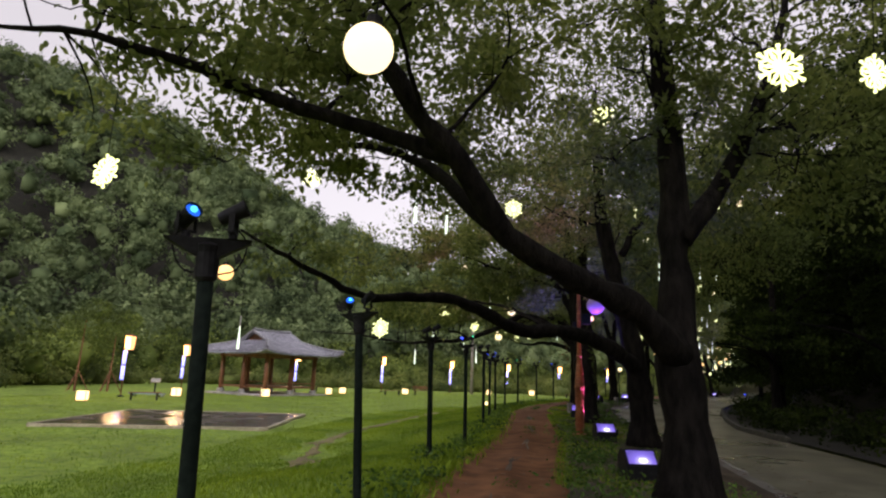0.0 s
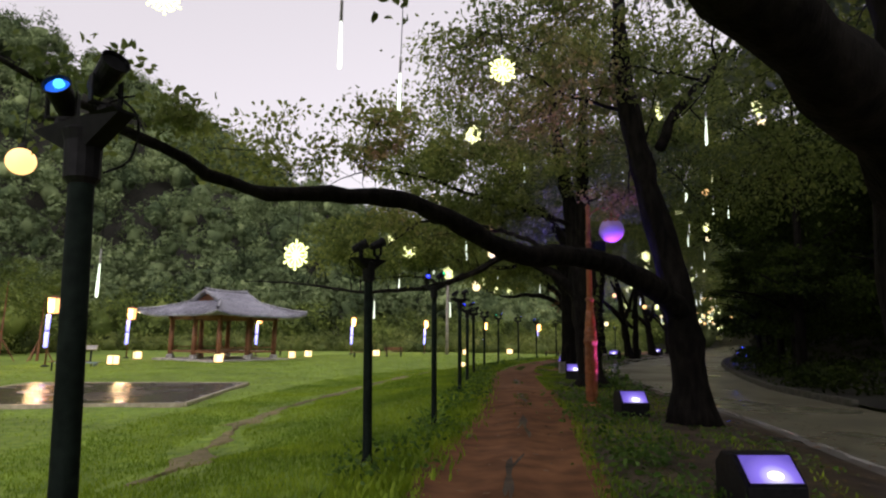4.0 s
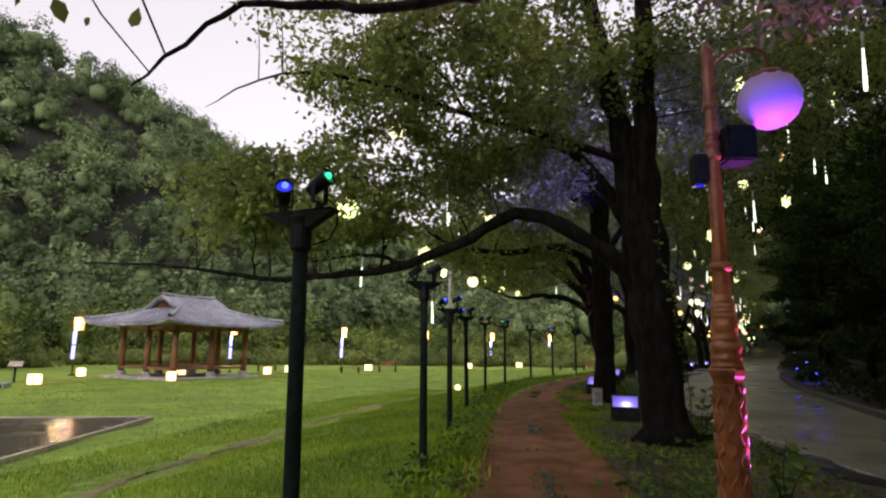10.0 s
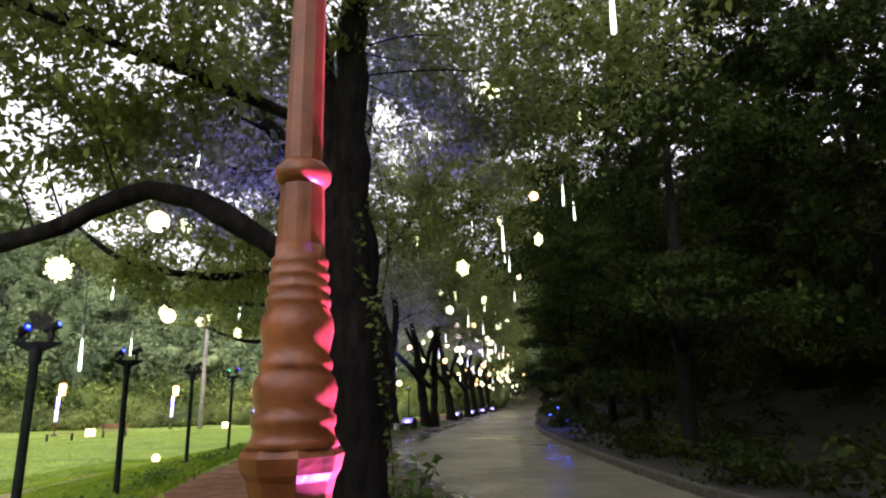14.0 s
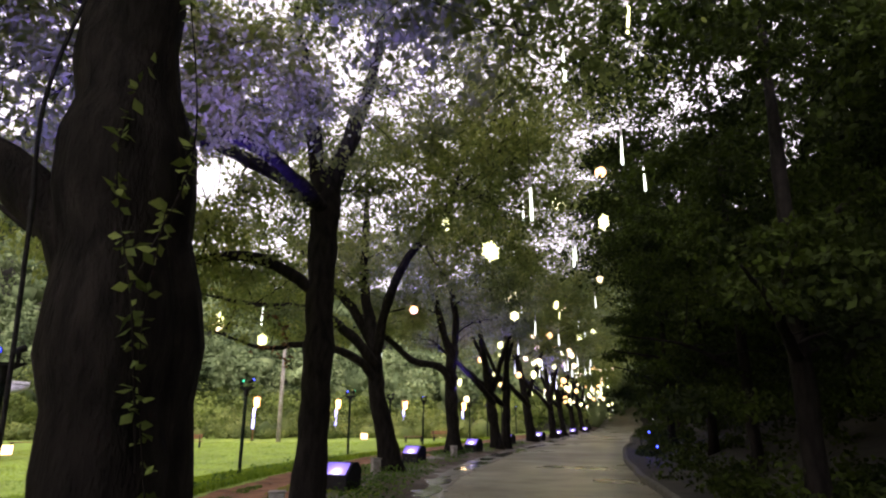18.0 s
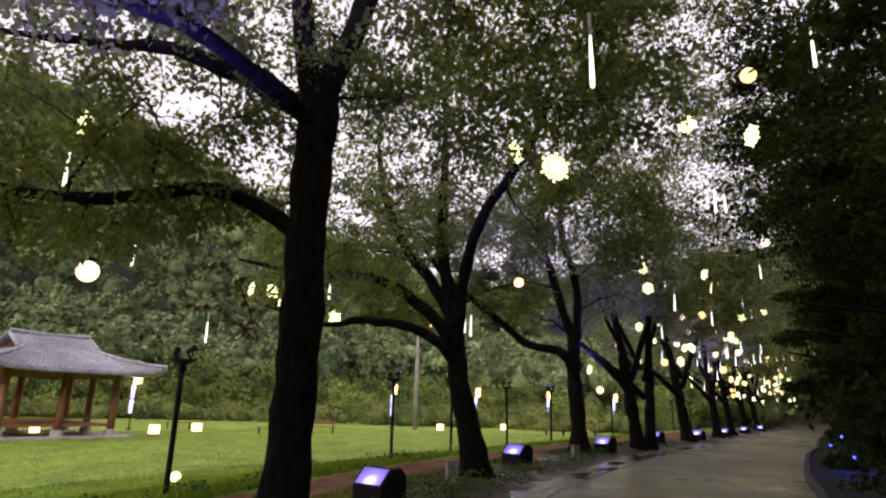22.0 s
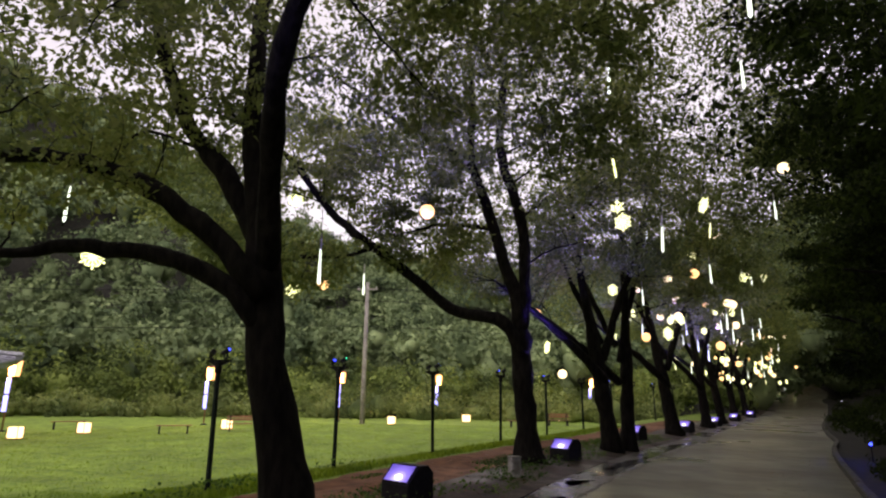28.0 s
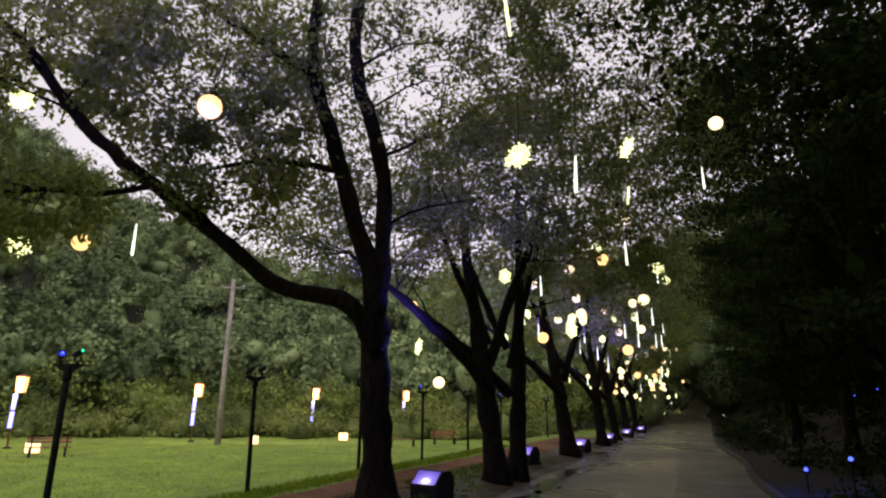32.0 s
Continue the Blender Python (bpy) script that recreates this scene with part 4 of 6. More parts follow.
def woods(name, places, radii, clumps, per, size, mat, label, seed, flat=0.45, droop=0.25, core=True, lift=0.1):
    """Woods in one mesh: each crown is a heap of uneven leafy boughs, each bough a flattened spray of small leaves."""
    rng = np.random.default_rng(seed)
    n = len(places)
    v = rng.normal(0, 1, (n, clumps, 3))
    v /= np.linalg.norm(v, axis=2)[..., None]
    v[..., 2] = np.abs(v[..., 2]) * 1.25 - 0.45
    heart = places[:, None] + v * radii[:, None] * rng.uniform(0.45, 1.05, (n, clumps, 1))
    br = radii[:, None] * rng.uniform(0.26, 0.58, (n, clumps, 1)) * np.array([1, 1, flat])
    w = rng.normal(0, 1, (n, clumps, per, 3))
    w /= np.linalg.norm(w, axis=3)[..., None]
    off = w * rng.uniform(0.15, 1.12, (n, clumps, per, 1)) ** 0.6
    c = heart[:, :, None] + off * br[:, :, None]
    c[..., 2] -= droop * br[:, :, None, 0] * (off[..., 0] ** 2 + off[..., 1] ** 2)
    face = w + 0.45 * v[:, :, None] + np.array([0, 0, lift]) + rng.normal(0, 0.28, w.shape)
    face /= np.linalg.norm(face, axis=3)[..., None] + 1e-9
    V, F = leaves_np(c.reshape(-1, 3), w.reshape(-1, 3) * 0.5, size, rng, out=face.reshape(-1, 3))
    if core:
        bm = bmesh.new()
        bmesh.ops.create_icosphere(bm, subdivisions=1, radius=1.0)
        hv = np.array([q.co for q in bm.verts])
        hf = np.array([[q.index for q in f.verts] for f in bm.faces])
        bm.free()
        HV = (places[:, None] - [0, 0, 0.2] * radii[:, None] + hv[None] * radii[:, None] * rng.uniform(0.30, 0.62, (n, len(hv), 1))).reshape(-1, 3)
        HF = (hf[None] + (np.arange(n) * len(hv))[:, None, None]).reshape(-1, 3)
        V, F = join_np([(V, F), (HV, HF)])
    return tagged(put(name, npmesh(name, V, F), mat), label, "woods", kind="stuff")


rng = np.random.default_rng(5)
# the hillside across the lawn, its mist put into the leaf colour
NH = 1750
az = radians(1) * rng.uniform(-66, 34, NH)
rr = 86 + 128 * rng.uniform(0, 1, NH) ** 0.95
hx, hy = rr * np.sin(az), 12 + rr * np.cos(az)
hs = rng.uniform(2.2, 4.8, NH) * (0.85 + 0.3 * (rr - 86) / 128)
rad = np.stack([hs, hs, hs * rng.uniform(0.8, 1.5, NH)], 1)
woods("hill_woods", np.stack([hx, hy, ground_z(hx, hy) + rng.uniform(1.5, 8.0, NH)], 1), rad, 9, 26, 0.80, M_HILL, "wooded hillside across the lawn, mist put into its pale leaf colour", 6, flat=0.62)
# the edge of the wood behind the lawn: tall leafy trees, then shrubs before them
ex, ey, eh = [], [], []
for k in range(185):
    a = rng.uniform(-75, 24)
    d = rng.uniform(77, 98) if a > -40 else rng.uniform(50, 82)
    ex.append(d * math.sin(radians(a)))
    ey.append(12 + d * math.cos(radians(a)))
    eh.append(rng.uniform(3.6, 8.5) if a < -14 else rng.uniform(2.4, 6.0))
ex, ey, eh = np.array(ex), np.array(ey), np.array(eh)
woods("wood_edge", np.stack([ex, ey, ground_z(ex, ey) + eh * 0.52], 1), np.stack([eh * 0.55, eh * 0.55, eh * 0.62], 1), 15, 44, 0.44, M_EDGE, "leafy edge of the wood behind the lawn", 7, flat=0.55, droop=0.4)
bx_, by_ = [], []
for k in range(170):
    a = rng.uniform(-74, 20)
    d = rng.uniform(69, 74) if a > -36 else rng.uniform(42, 48) + max(0, (a + 55)) * 1.1
    bx_.append(d * math.sin(radians(a)))
    by_.append(12 + d * math.cos(radians(a)))
bx_, by_ = np.array(bx_), np.array(by_)
hgt = rng.uniform(0.7, 3.0, 170)
woods("hedge_shrubs", np.stack([bx_, by_, ground_z(bx_, by_) + hgt * 0.4], 1), np.stack([hgt * 1.15, hgt * 1.15, hgt * 0.8], 1), 12, 34, 0.30, M_SHRUB, "pale green shrubs along the far side of the lawn", 8, flat=0.6)
# undergrowth at the dark side of the road
uy = rng.uniform(2, 100, 330)
ux = line_x(uy) + road_right(uy) + 0.9 + rng.uniform(0, 1, 330) ** 1.5 * 12
hgt = rng.uniform(0.4, 1.2, 330)
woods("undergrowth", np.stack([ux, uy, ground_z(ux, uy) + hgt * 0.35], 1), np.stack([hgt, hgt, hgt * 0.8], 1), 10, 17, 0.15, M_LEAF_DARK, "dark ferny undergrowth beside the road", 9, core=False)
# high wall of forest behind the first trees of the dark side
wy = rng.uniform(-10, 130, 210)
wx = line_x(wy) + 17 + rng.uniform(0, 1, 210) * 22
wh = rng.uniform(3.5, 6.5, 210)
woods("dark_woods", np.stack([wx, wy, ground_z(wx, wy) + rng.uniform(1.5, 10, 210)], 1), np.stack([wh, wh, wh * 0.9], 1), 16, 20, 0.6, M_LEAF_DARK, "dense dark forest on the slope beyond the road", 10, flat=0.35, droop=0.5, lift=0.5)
# layered boughs of the forest's edge, which hang out towards the road
hy_ = np.concatenate([rng.uniform(2, 34, 90), rng.uniform(34, 62, 64), rng.uniform(62, 105, 50)])
hx_ = line_x(hy_) + np.where(hy_ < 34, 14.6, 10.8) + rng.uniform(0, 1, 204) ** 1.1 * 8
hr_ = rng.uniform(2.0, 3.4, 204)
hz_ = np.where(hx_ - line_x(hy_) < 14, rng.uniform(8.5, 17, 204), rng.uniform(5.0, 17, 204))
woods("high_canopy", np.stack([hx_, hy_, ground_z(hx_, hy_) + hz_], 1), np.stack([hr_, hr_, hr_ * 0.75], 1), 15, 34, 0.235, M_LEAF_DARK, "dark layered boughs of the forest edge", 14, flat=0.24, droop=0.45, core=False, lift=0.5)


# ---------------------------------------------------------------- light posts along the path
def sphere(r, seg=20, ring=12, bm=None):
    bm = bm or bmesh.new()
    bmesh.ops.create_uvsphere(bm, u_segments=seg, v_segments=ring, radius=r)
    return bm


def cylinder(r, h, sides=16, r2=None, bm=None, m=None):
    """A cylinder or cone standing on z = 0."""
    bm = bm or bmesh.new()
    bmesh.ops.create_cone(bm, cap_ends=True, segments=sides, radius1=r, radius2=r if r2 is None else r2, depth=h, matrix=(m or Matrix()) @ Matrix.Translation((0, 0, h / 2)))
    return bm


def light_post(at, lens_a, lens_b, h, label):
    """A round steel post, h metres to its wing plate, with two can spotlights on knuckles and a loop of cable."""
    ob = empty("light_post", at, label, "lamp post", "light posts along the path")
    part("pole", lathe([(0.062, -0.30), (0.062, 0.04), (0.047, 0.06), (0.045, 1.1), (0.043, h - 0.08)], 14), M_POLE, ob, smooth=True)
    part("cap", lathe([(0.046, h - 0.22), (0.062, h - 0.20), (0.064, h - 0.06), (0.075, h - 0.02), (0.03, h + 0.015)], 14), M_BLACK, ob)
    # wing plate, tapered towards its ends, with a turned-down web
    bm = bmesh.new()
    row = [(-0.23, 0.0), (-0.05, 0.0), (0.05, 0.0), (0.23, 0.0)]
    deep = [0.012, 0.11, 0.11, 0.012]
    for y in (-0.055, 0.055):
        t = [bm.verts.new((x, y, h + 0.02)) for x, _ in row]
        d = [bm.verts.new((x, y * 0.6, h + 0.02 - k)) for (x, _), k in zip(row, deep)]
        for i in range(3):
            bm.faces.new((t[i], t[i + 1], d[i + 1], d[i]))
    bm.verts.ensure_lookup_table()
    for i in range(3):
        bm.faces.new((bm.verts[i], bm.verts[i + 1], bm.verts[8 + i + 1], bm.verts[8 + i]))
        bm.faces.new((bm.verts[4 + i], bm.verts[4 + i + 1], bm.verts[12 + i + 1], bm.verts[12 + i]))
    for i in (0, 3):
        bm.faces.new((bm.verts[i], bm.verts[8 + i], bm.verts[12 + i], bm.verts[4 + i]))
    bmesh.ops.recalc_face_normals(bm, faces=bm.faces)
    part("wing_plate", bm, M_BLACK, ob)
    for side, lens in ((-1, lens_a), (1, lens_b)):
        m = pose(0.125 * side, -0.01, h + 0.16 + 0.02 * side, 64, 0, 58 + 22 * side)
        head = part("spotlight", lathe([(0.016, -0.095), (0.034, -0.088), (0.040, -0.066), (0.044, 0.0), (0.047, 0.05), (0.052, 0.075), (0.048, 0.075), (0.044, 0.056), (0.01, 0.054)], 20), M_BLACK, ob, smooth=False, at=m)
        bm = box(-0.056, -0.049, -0.016, 0.016, 0.0, 0.11, 0.002)
        box(0.049, 0.056, -0.016, 0.016, 0.0, 0.11, 0.002, bm)
        box(-0.056, 0.056, -0.016, 0.016, 0.0, 0.01, 0.002, bm)
        part("yoke", bm, M_BLACK, head, at=m.inverted() @ pose(0.125 * side, -0.01, h + 0.055, 0, 0, 58 + 22 * side))
        part("knuckle", lathe([(0.022, 0.0), (0.026, 0.012), (0.024, 0.035), (0.012, 0.045)], 12), M_BLACK, head, at=m.inverted() @ pose(0.125 * side, -0.01, h + 0.018))
        part("lens", cylinder(0.043, 0.006, 18, m=Matrix.Translation((0, 0, 0.055))), DIM.get(lens, lens), head, "faintly lit coloured lens" if lens is not M_BLACK else "dark lens")
        if lens is not M_BLACK:
            part("led", sphere(0.021, 10, 8), lens, head, "bright coloured diode", at=Matrix.Translation((0.005, 0.008, 0.066)))
        wire = smooth_line([(0.125 * side, 0.03, h + 0.12), (0.20 * side, 0.07, h + 0.02), (0.15 * side, 0.08, h - 0.13), (0.05 * side, 0.05, h - 0.17)], 12)
        put("cable_loop", npmesh("cable_loop", *tube_np(wire, np.full(12, 0.005), 5)), M_WIRE, ob, smooth=True)
    return ob


POSTS = [(-1.44, 0.85, 1, 0, 2.10), (-1.18, 4.34, 1, 0, 2.03), (-0.70, 8.41, 0, 2, 2.02), (-0.13, 12.55, 3, 2, 2.34), (0.37, 16.43, 0, 0, 2.18), (0.64, 19.62, 3, 3, 2.03), (0.99, 23.3, 3, 0, 2.09), (1.66, 28.5, 0, 0, 2.20), (2.58, 32.35, 2, 3, 2.22), (4.03, 36.29, 0, 3, 2.24), (5.49, 39.5, 3, 2, 2.28), (7.41, 43.43, 0, 3, 2.29), (9.49, 47.8, 3, 3, 2.30), (11.5, 51.4, 3, 0, 2.25), (13.7, 55.8, 0, 3, 2.25), (16.0, 60.4, 3, 3, 2.25), (18.3, 65.0, 0, 3, 2.25), (21.0, 70.0, 3, 0, 2.25), (24.0, 75.5, 0, 0, 2.25)]
LEAN = {0.85: -1.5, 4.34: -3.4, 8.41: -2.2, 12.55: -1.0}
TURN = {0.85: 18, 4.34: -25, 8.41: 55, 12.55: -20, 16.43: 25}
LENS = [M_BLACK, M_SPOT_CYAN, M_SPOT_GREEN, M_SPOT_BLUE]
for px, py, a, b, h in POSTS:
    lit = "blue" if 3 in (a, b) or 1 in (a, b) else "green" if 2 in (a, b) else "unlit"
    light_post(pose(px, py, float(ground_z(px, py)), random.uniform(-0.7, 0.7), LEAN.get(py, random.uniform(-0.9, 0.9)), TURN.get(py, random.uniform(-25, 25))), LENS[a], LENS[b], h, "dark green steel post with two " + ("small spotlights, all unlit" if lit == "unlit" else "spotlights, glowing " + lit))


# ---------------------------------------------------------------- ornate lamp post
def ornate_lamp(x, y):
    ob = empty("street_lamp", pose(x, y, float(ground_z(x, y)) - 0.03), "tall ornate red-brown turned street lamp, lit pink", "street lamp")
    part("foot", lathe([(0.24, -0.12), (0.24, 0.03), (0.21, 0.06), (0.15, 0.09), (0.13, 0.10)], 28), M_RED, ob)
    part("drum", lathe([(0.105, 0.09), (0.1134, 0.12), (0.1075, 0.16), (0.1075, 1.16), (0.1176, 1.2), (0.1302, 1.22), (0.1386, 1.26), (0.126, 1.28)], 8), M_RED, ob)
    for k in range(8):
        a = math.pi / 8 + k * math.pi / 4
        zz = np.linspace(0.22, 1.14, 60)
        P = np.stack([0.022 * np.sin(zz * 34), 0.004 + 0 * zz, zz], 1)
        put("relief", npmesh("relief", *tube_np(P, 0.011 + 0.005 * np.sin(zz * 68), 6)), M_RED, ob, smooth=True, at=pose(0.100 * math.cos(a), 0.100 * math.sin(a), 0, 0, 0, math.degrees(a) - 90))
    part("baluster", lathe([(0.126, 1.28), (0.112, 1.30), (0.106, 1.325), (0.113, 1.340), (0.113, 1.358), (0.102, 1.370), (0.111, 1.40), (0.114, 1.43), (0.106, 1.46), (0.094, 1.473), (0.100, 1.486), (0.100, 1.503), (0.088, 1.517), (0.094, 1.55), (0.101, 1.585), (0.098, 1.62), (0.085, 1.648),
                            (0.091, 1.660), (0.091, 1.674), (0.081, 1.684), (0.087, 1.698), (0.087, 1.711), (0.078, 1.721), (0.084, 1.736), (0.084, 1.749), (0.076, 1.758), (0.081, 1.773), (0.081, 1.788), (0.070, 1.80), (0.070, 1.829)], 28), M_RED, ob, smooth=True)
    part("shaft", lathe([(0.06888, 1.829), (0.063, 2.018)], 10), M_RED, ob)
    part("collar", lathe([(0.06216, 2.01), (0.08232, 2.034), (0.084, 2.059), (0.06216, 2.084)], 20), M_RED, ob, smooth=True)
    part("upper_shaft", lathe([(0.05544, 2.084), (0.04368, 3.8), (0.0504, 3.82), (0.0504, 3.85), (0.0168, 3.92)], 10), M_RED, ob)
    for z in (2.94, 3.04, 3.14, 3.36):
        part("band", lathe([(0.050, z - 0.03), (0.058, z - 0.02), (0.062, z), (0.058, z + 0.02), (0.050, z + 0.03)], 16), M_RED, ob, smooth=True)
    spk = part("loudspeaker", box(0.06, 0.30, -0.13, 0.13, 2.88, 3.17, 0.016), M_BLACK, ob, "black box loudspeaker")
    part("grille", box(0.08, 0.28, -0.138, -0.13, 2.91, 3.14, 0.004), M_POLE, spk)
    part("bracket", box(0.03, 0.07, -0.02, 0.02, 2.98, 3.04, 0.003), M_BLACK, spk)
    small = part("small_loudspeaker", box(-0.17, -0.06, -0.06, 0.08, 2.72, 2.95, 0.012), M_BLACK, ob, "small dark loudspeaker lit blue from below")
    # Glowing disc added for the blue light on the speaker's underside.
    part("blue_glow", lathe([(0.022, 2.70), (0.03, 2.705), (0.03, 2.716), (0.02, 2.72)], 14), glow("faint_blue_uplight", (0.02, 0.03, 0.8), 0.16), small, at=pose(-0.115, 0.01, 0))
    arm = tube_np(smooth_line([(0, 0, 3.68), (0.2, -0.06, 3.82), (0.4, -0.1, 3.80), (0.43, -0.1, 3.62)], 14), np.full(14, 0.016), 8)
    part_arm = put("arm", npmesh("arm", *arm), M_RED, ob, smooth=True)
    gl = part("globe", sphere(0.235, 28, 18), M_GLOBE, ob, "round violet-lit cracked glass globe", smooth=True, at=pose(0.43, -0.1, 3.38))
    part("globe_cap", lathe([(0.15, 0.175), (0.155, 0.19), (0.10, 0.235), (0.03, 0.26)], 16), M_RED, gl)
    for k in range(10):
        a = 2 * math.pi * k / 10
        part("petal", box(-0.03, 0.03, -0.006, 0.006, -0.05, 0.0, 0.004), M_RED, gl, at=pose(0.165 * math.cos(a), 0.165 * math.sin(a), 0.19, 0, 0, math.degrees(a) + 90))
    return ob


ornate_lamp(2.80, 13.85)


# ---------------------------------------------------------------- floodlight boxes under the trees
def flood_box(at):
    """A dark box with a slanted glass front that throws violet light up into the trees."""
    ob = empty("floodlight_box", at, "dark floodlight box with glowing violet slanted glass", "floodlight", "floodlight boxes under the trees")
    bm = bmesh.new()
    prof = [(-0.27, 0), (-0.27, 0.24), (-0.05, 0.47), (0.14, 0.47), (0.25, 0.36), (0.25, 0)]
    L = [bm.verts.new((-0.27, y, z)) for y, z in prof]
    R = [bm.verts.new((0.27, y, z)) for y, z in prof]
    n = len(prof)
    for i in range(n):
        bm.faces.new((L[i], R[i], R[(i + 1) % n], L[(i + 1) % n]))
    bm.faces.new(list(reversed(L)))
    bm.faces.new(R)
    bmesh.ops.recalc_face_normals(bm, faces=bm.faces)
    bmesh.ops.bevel(bm, geom=list(bm.edges), offset=0.012, segments=2, affect="EDGES")
    part("housing", bm, M_BLACK, ob)
    ang = math.degrees(math.atan2(0.23, 0.22))
    slope = pose(0, -0.16 - 0.008, 0.355 + 0.008, ang, 0, 0)
    part("glass", box(-0.235, 0.235, -0.135, 0.135, 0.0, 0.006), M_PURPLE, ob, "violet glowing glass", at=slope)
    part("lamp", lathe([(0.055, 0.007), (0.05, 0.013), (0.02, 0.016)], 24), M_PURPLEHOT, ob, at=slope @ Matrix.Translation((0.02, -0.062, 0)) @ Matrix.Diagonal((1.3, 0.75, 1, 1)))
    bm = box(-0.25, 0.25, -0.15, -0.135, 0, 0.014, 0.003)
    box(-0.25, 0.25, 0.135, 0.15, 0, 0.014, 0.003, bm)
    box(-0.25, -0.235, -0.135, 0.135, 0, 0.014, 0.003, bm)
    box(0.235, 0.25, -0.135, 0.135, 0, 0.014, 0.003, bm)
    part("glass_frame", bm, M_BLACK, ob, at=slope)
    return ob


BOXES = [(2.45, 7.0, 4), (3.13, 12.5, 2), (4.07, 21.4, -16), (5.2, 28.5, -32), (7.6, 35.8, -38), (11.05, 42.4, -42), (14.75, 50.0, -44), (18.7, 56.4, -46), (22.8, 63.8, -46), (27.0, 71.5, -46), (31.5, 79.5, -46)]
first = None
for k, (x, y, a) in enumerate(BOXES):
    m = pose(x, y, float(ground_z(x, y)) + 0.02, 0, 0, a)
    if first is None:
        first = flood_box(m @ Matrix.Scale(0.86, 4))
    else:
        copy_thing(first, m @ Matrix.Scale((1.0, 1.0, 1.16)[min(k, 2)] if k < 3 else 1.33, 4))
    if k < 9:
        lamp = new("flood_beam", bpy.data.lights.new("flood_beam", "SPOT"))
        lamp.data.energy, lamp.data.color, lamp.data.spot_size, lamp.data.spot_blend, lamp.data.shadow_soft_size = FLOOD * (0.05, 0.05, 0.45, 0.06, 0.4, 0.3, 0.45, 0.9, 0.9)[k], (0.15, 0.095, 1.0), radians(78), 0.8, 0.1
        back = m @ Vector((0, -0.30, 0.52))
        lamp.matrix_world = look(back, m @ Vector((-0.3, -0.1, 5.0)))

# an added pink projector that tints the ornate lamp; the real source is unseen
pk = empty("added_pink_projector", pose(3.75, 14.1, float(ground_z(3.75, 14.1)), 0, 0, 100), "added small black ground projector for pink light of unseen source", "projector")
part("case", box(-0.09, 0.09, -0.05, 0.06, 0.03, 0.18, 0.01), M_BLACK, pk)
part("stand", box(-0.10, 0.10, -0.06, 0.06, 0.0, 0.03, 0.005), M_BLACK, pk)
part("lens", box(-0.075, 0.075, 0.06, 0.066, 0.05, 0.165), M_PINK, pk, "pink lens")
pl = new("added_pink_beam", bpy.data.lights.new("added_pink_beam", "SPOT"))
pl.data.energy, pl.data.color, pl.data.spot_size, pl.data.spot_blend, pl.data.shadow_soft_size = 700, (0.85, 0.16, 1.0), radians(70), 0.4, 0.05
pl.matrix_world = look((3.62, 14.17, 0.2), (2.8, 13.87, 1.5))


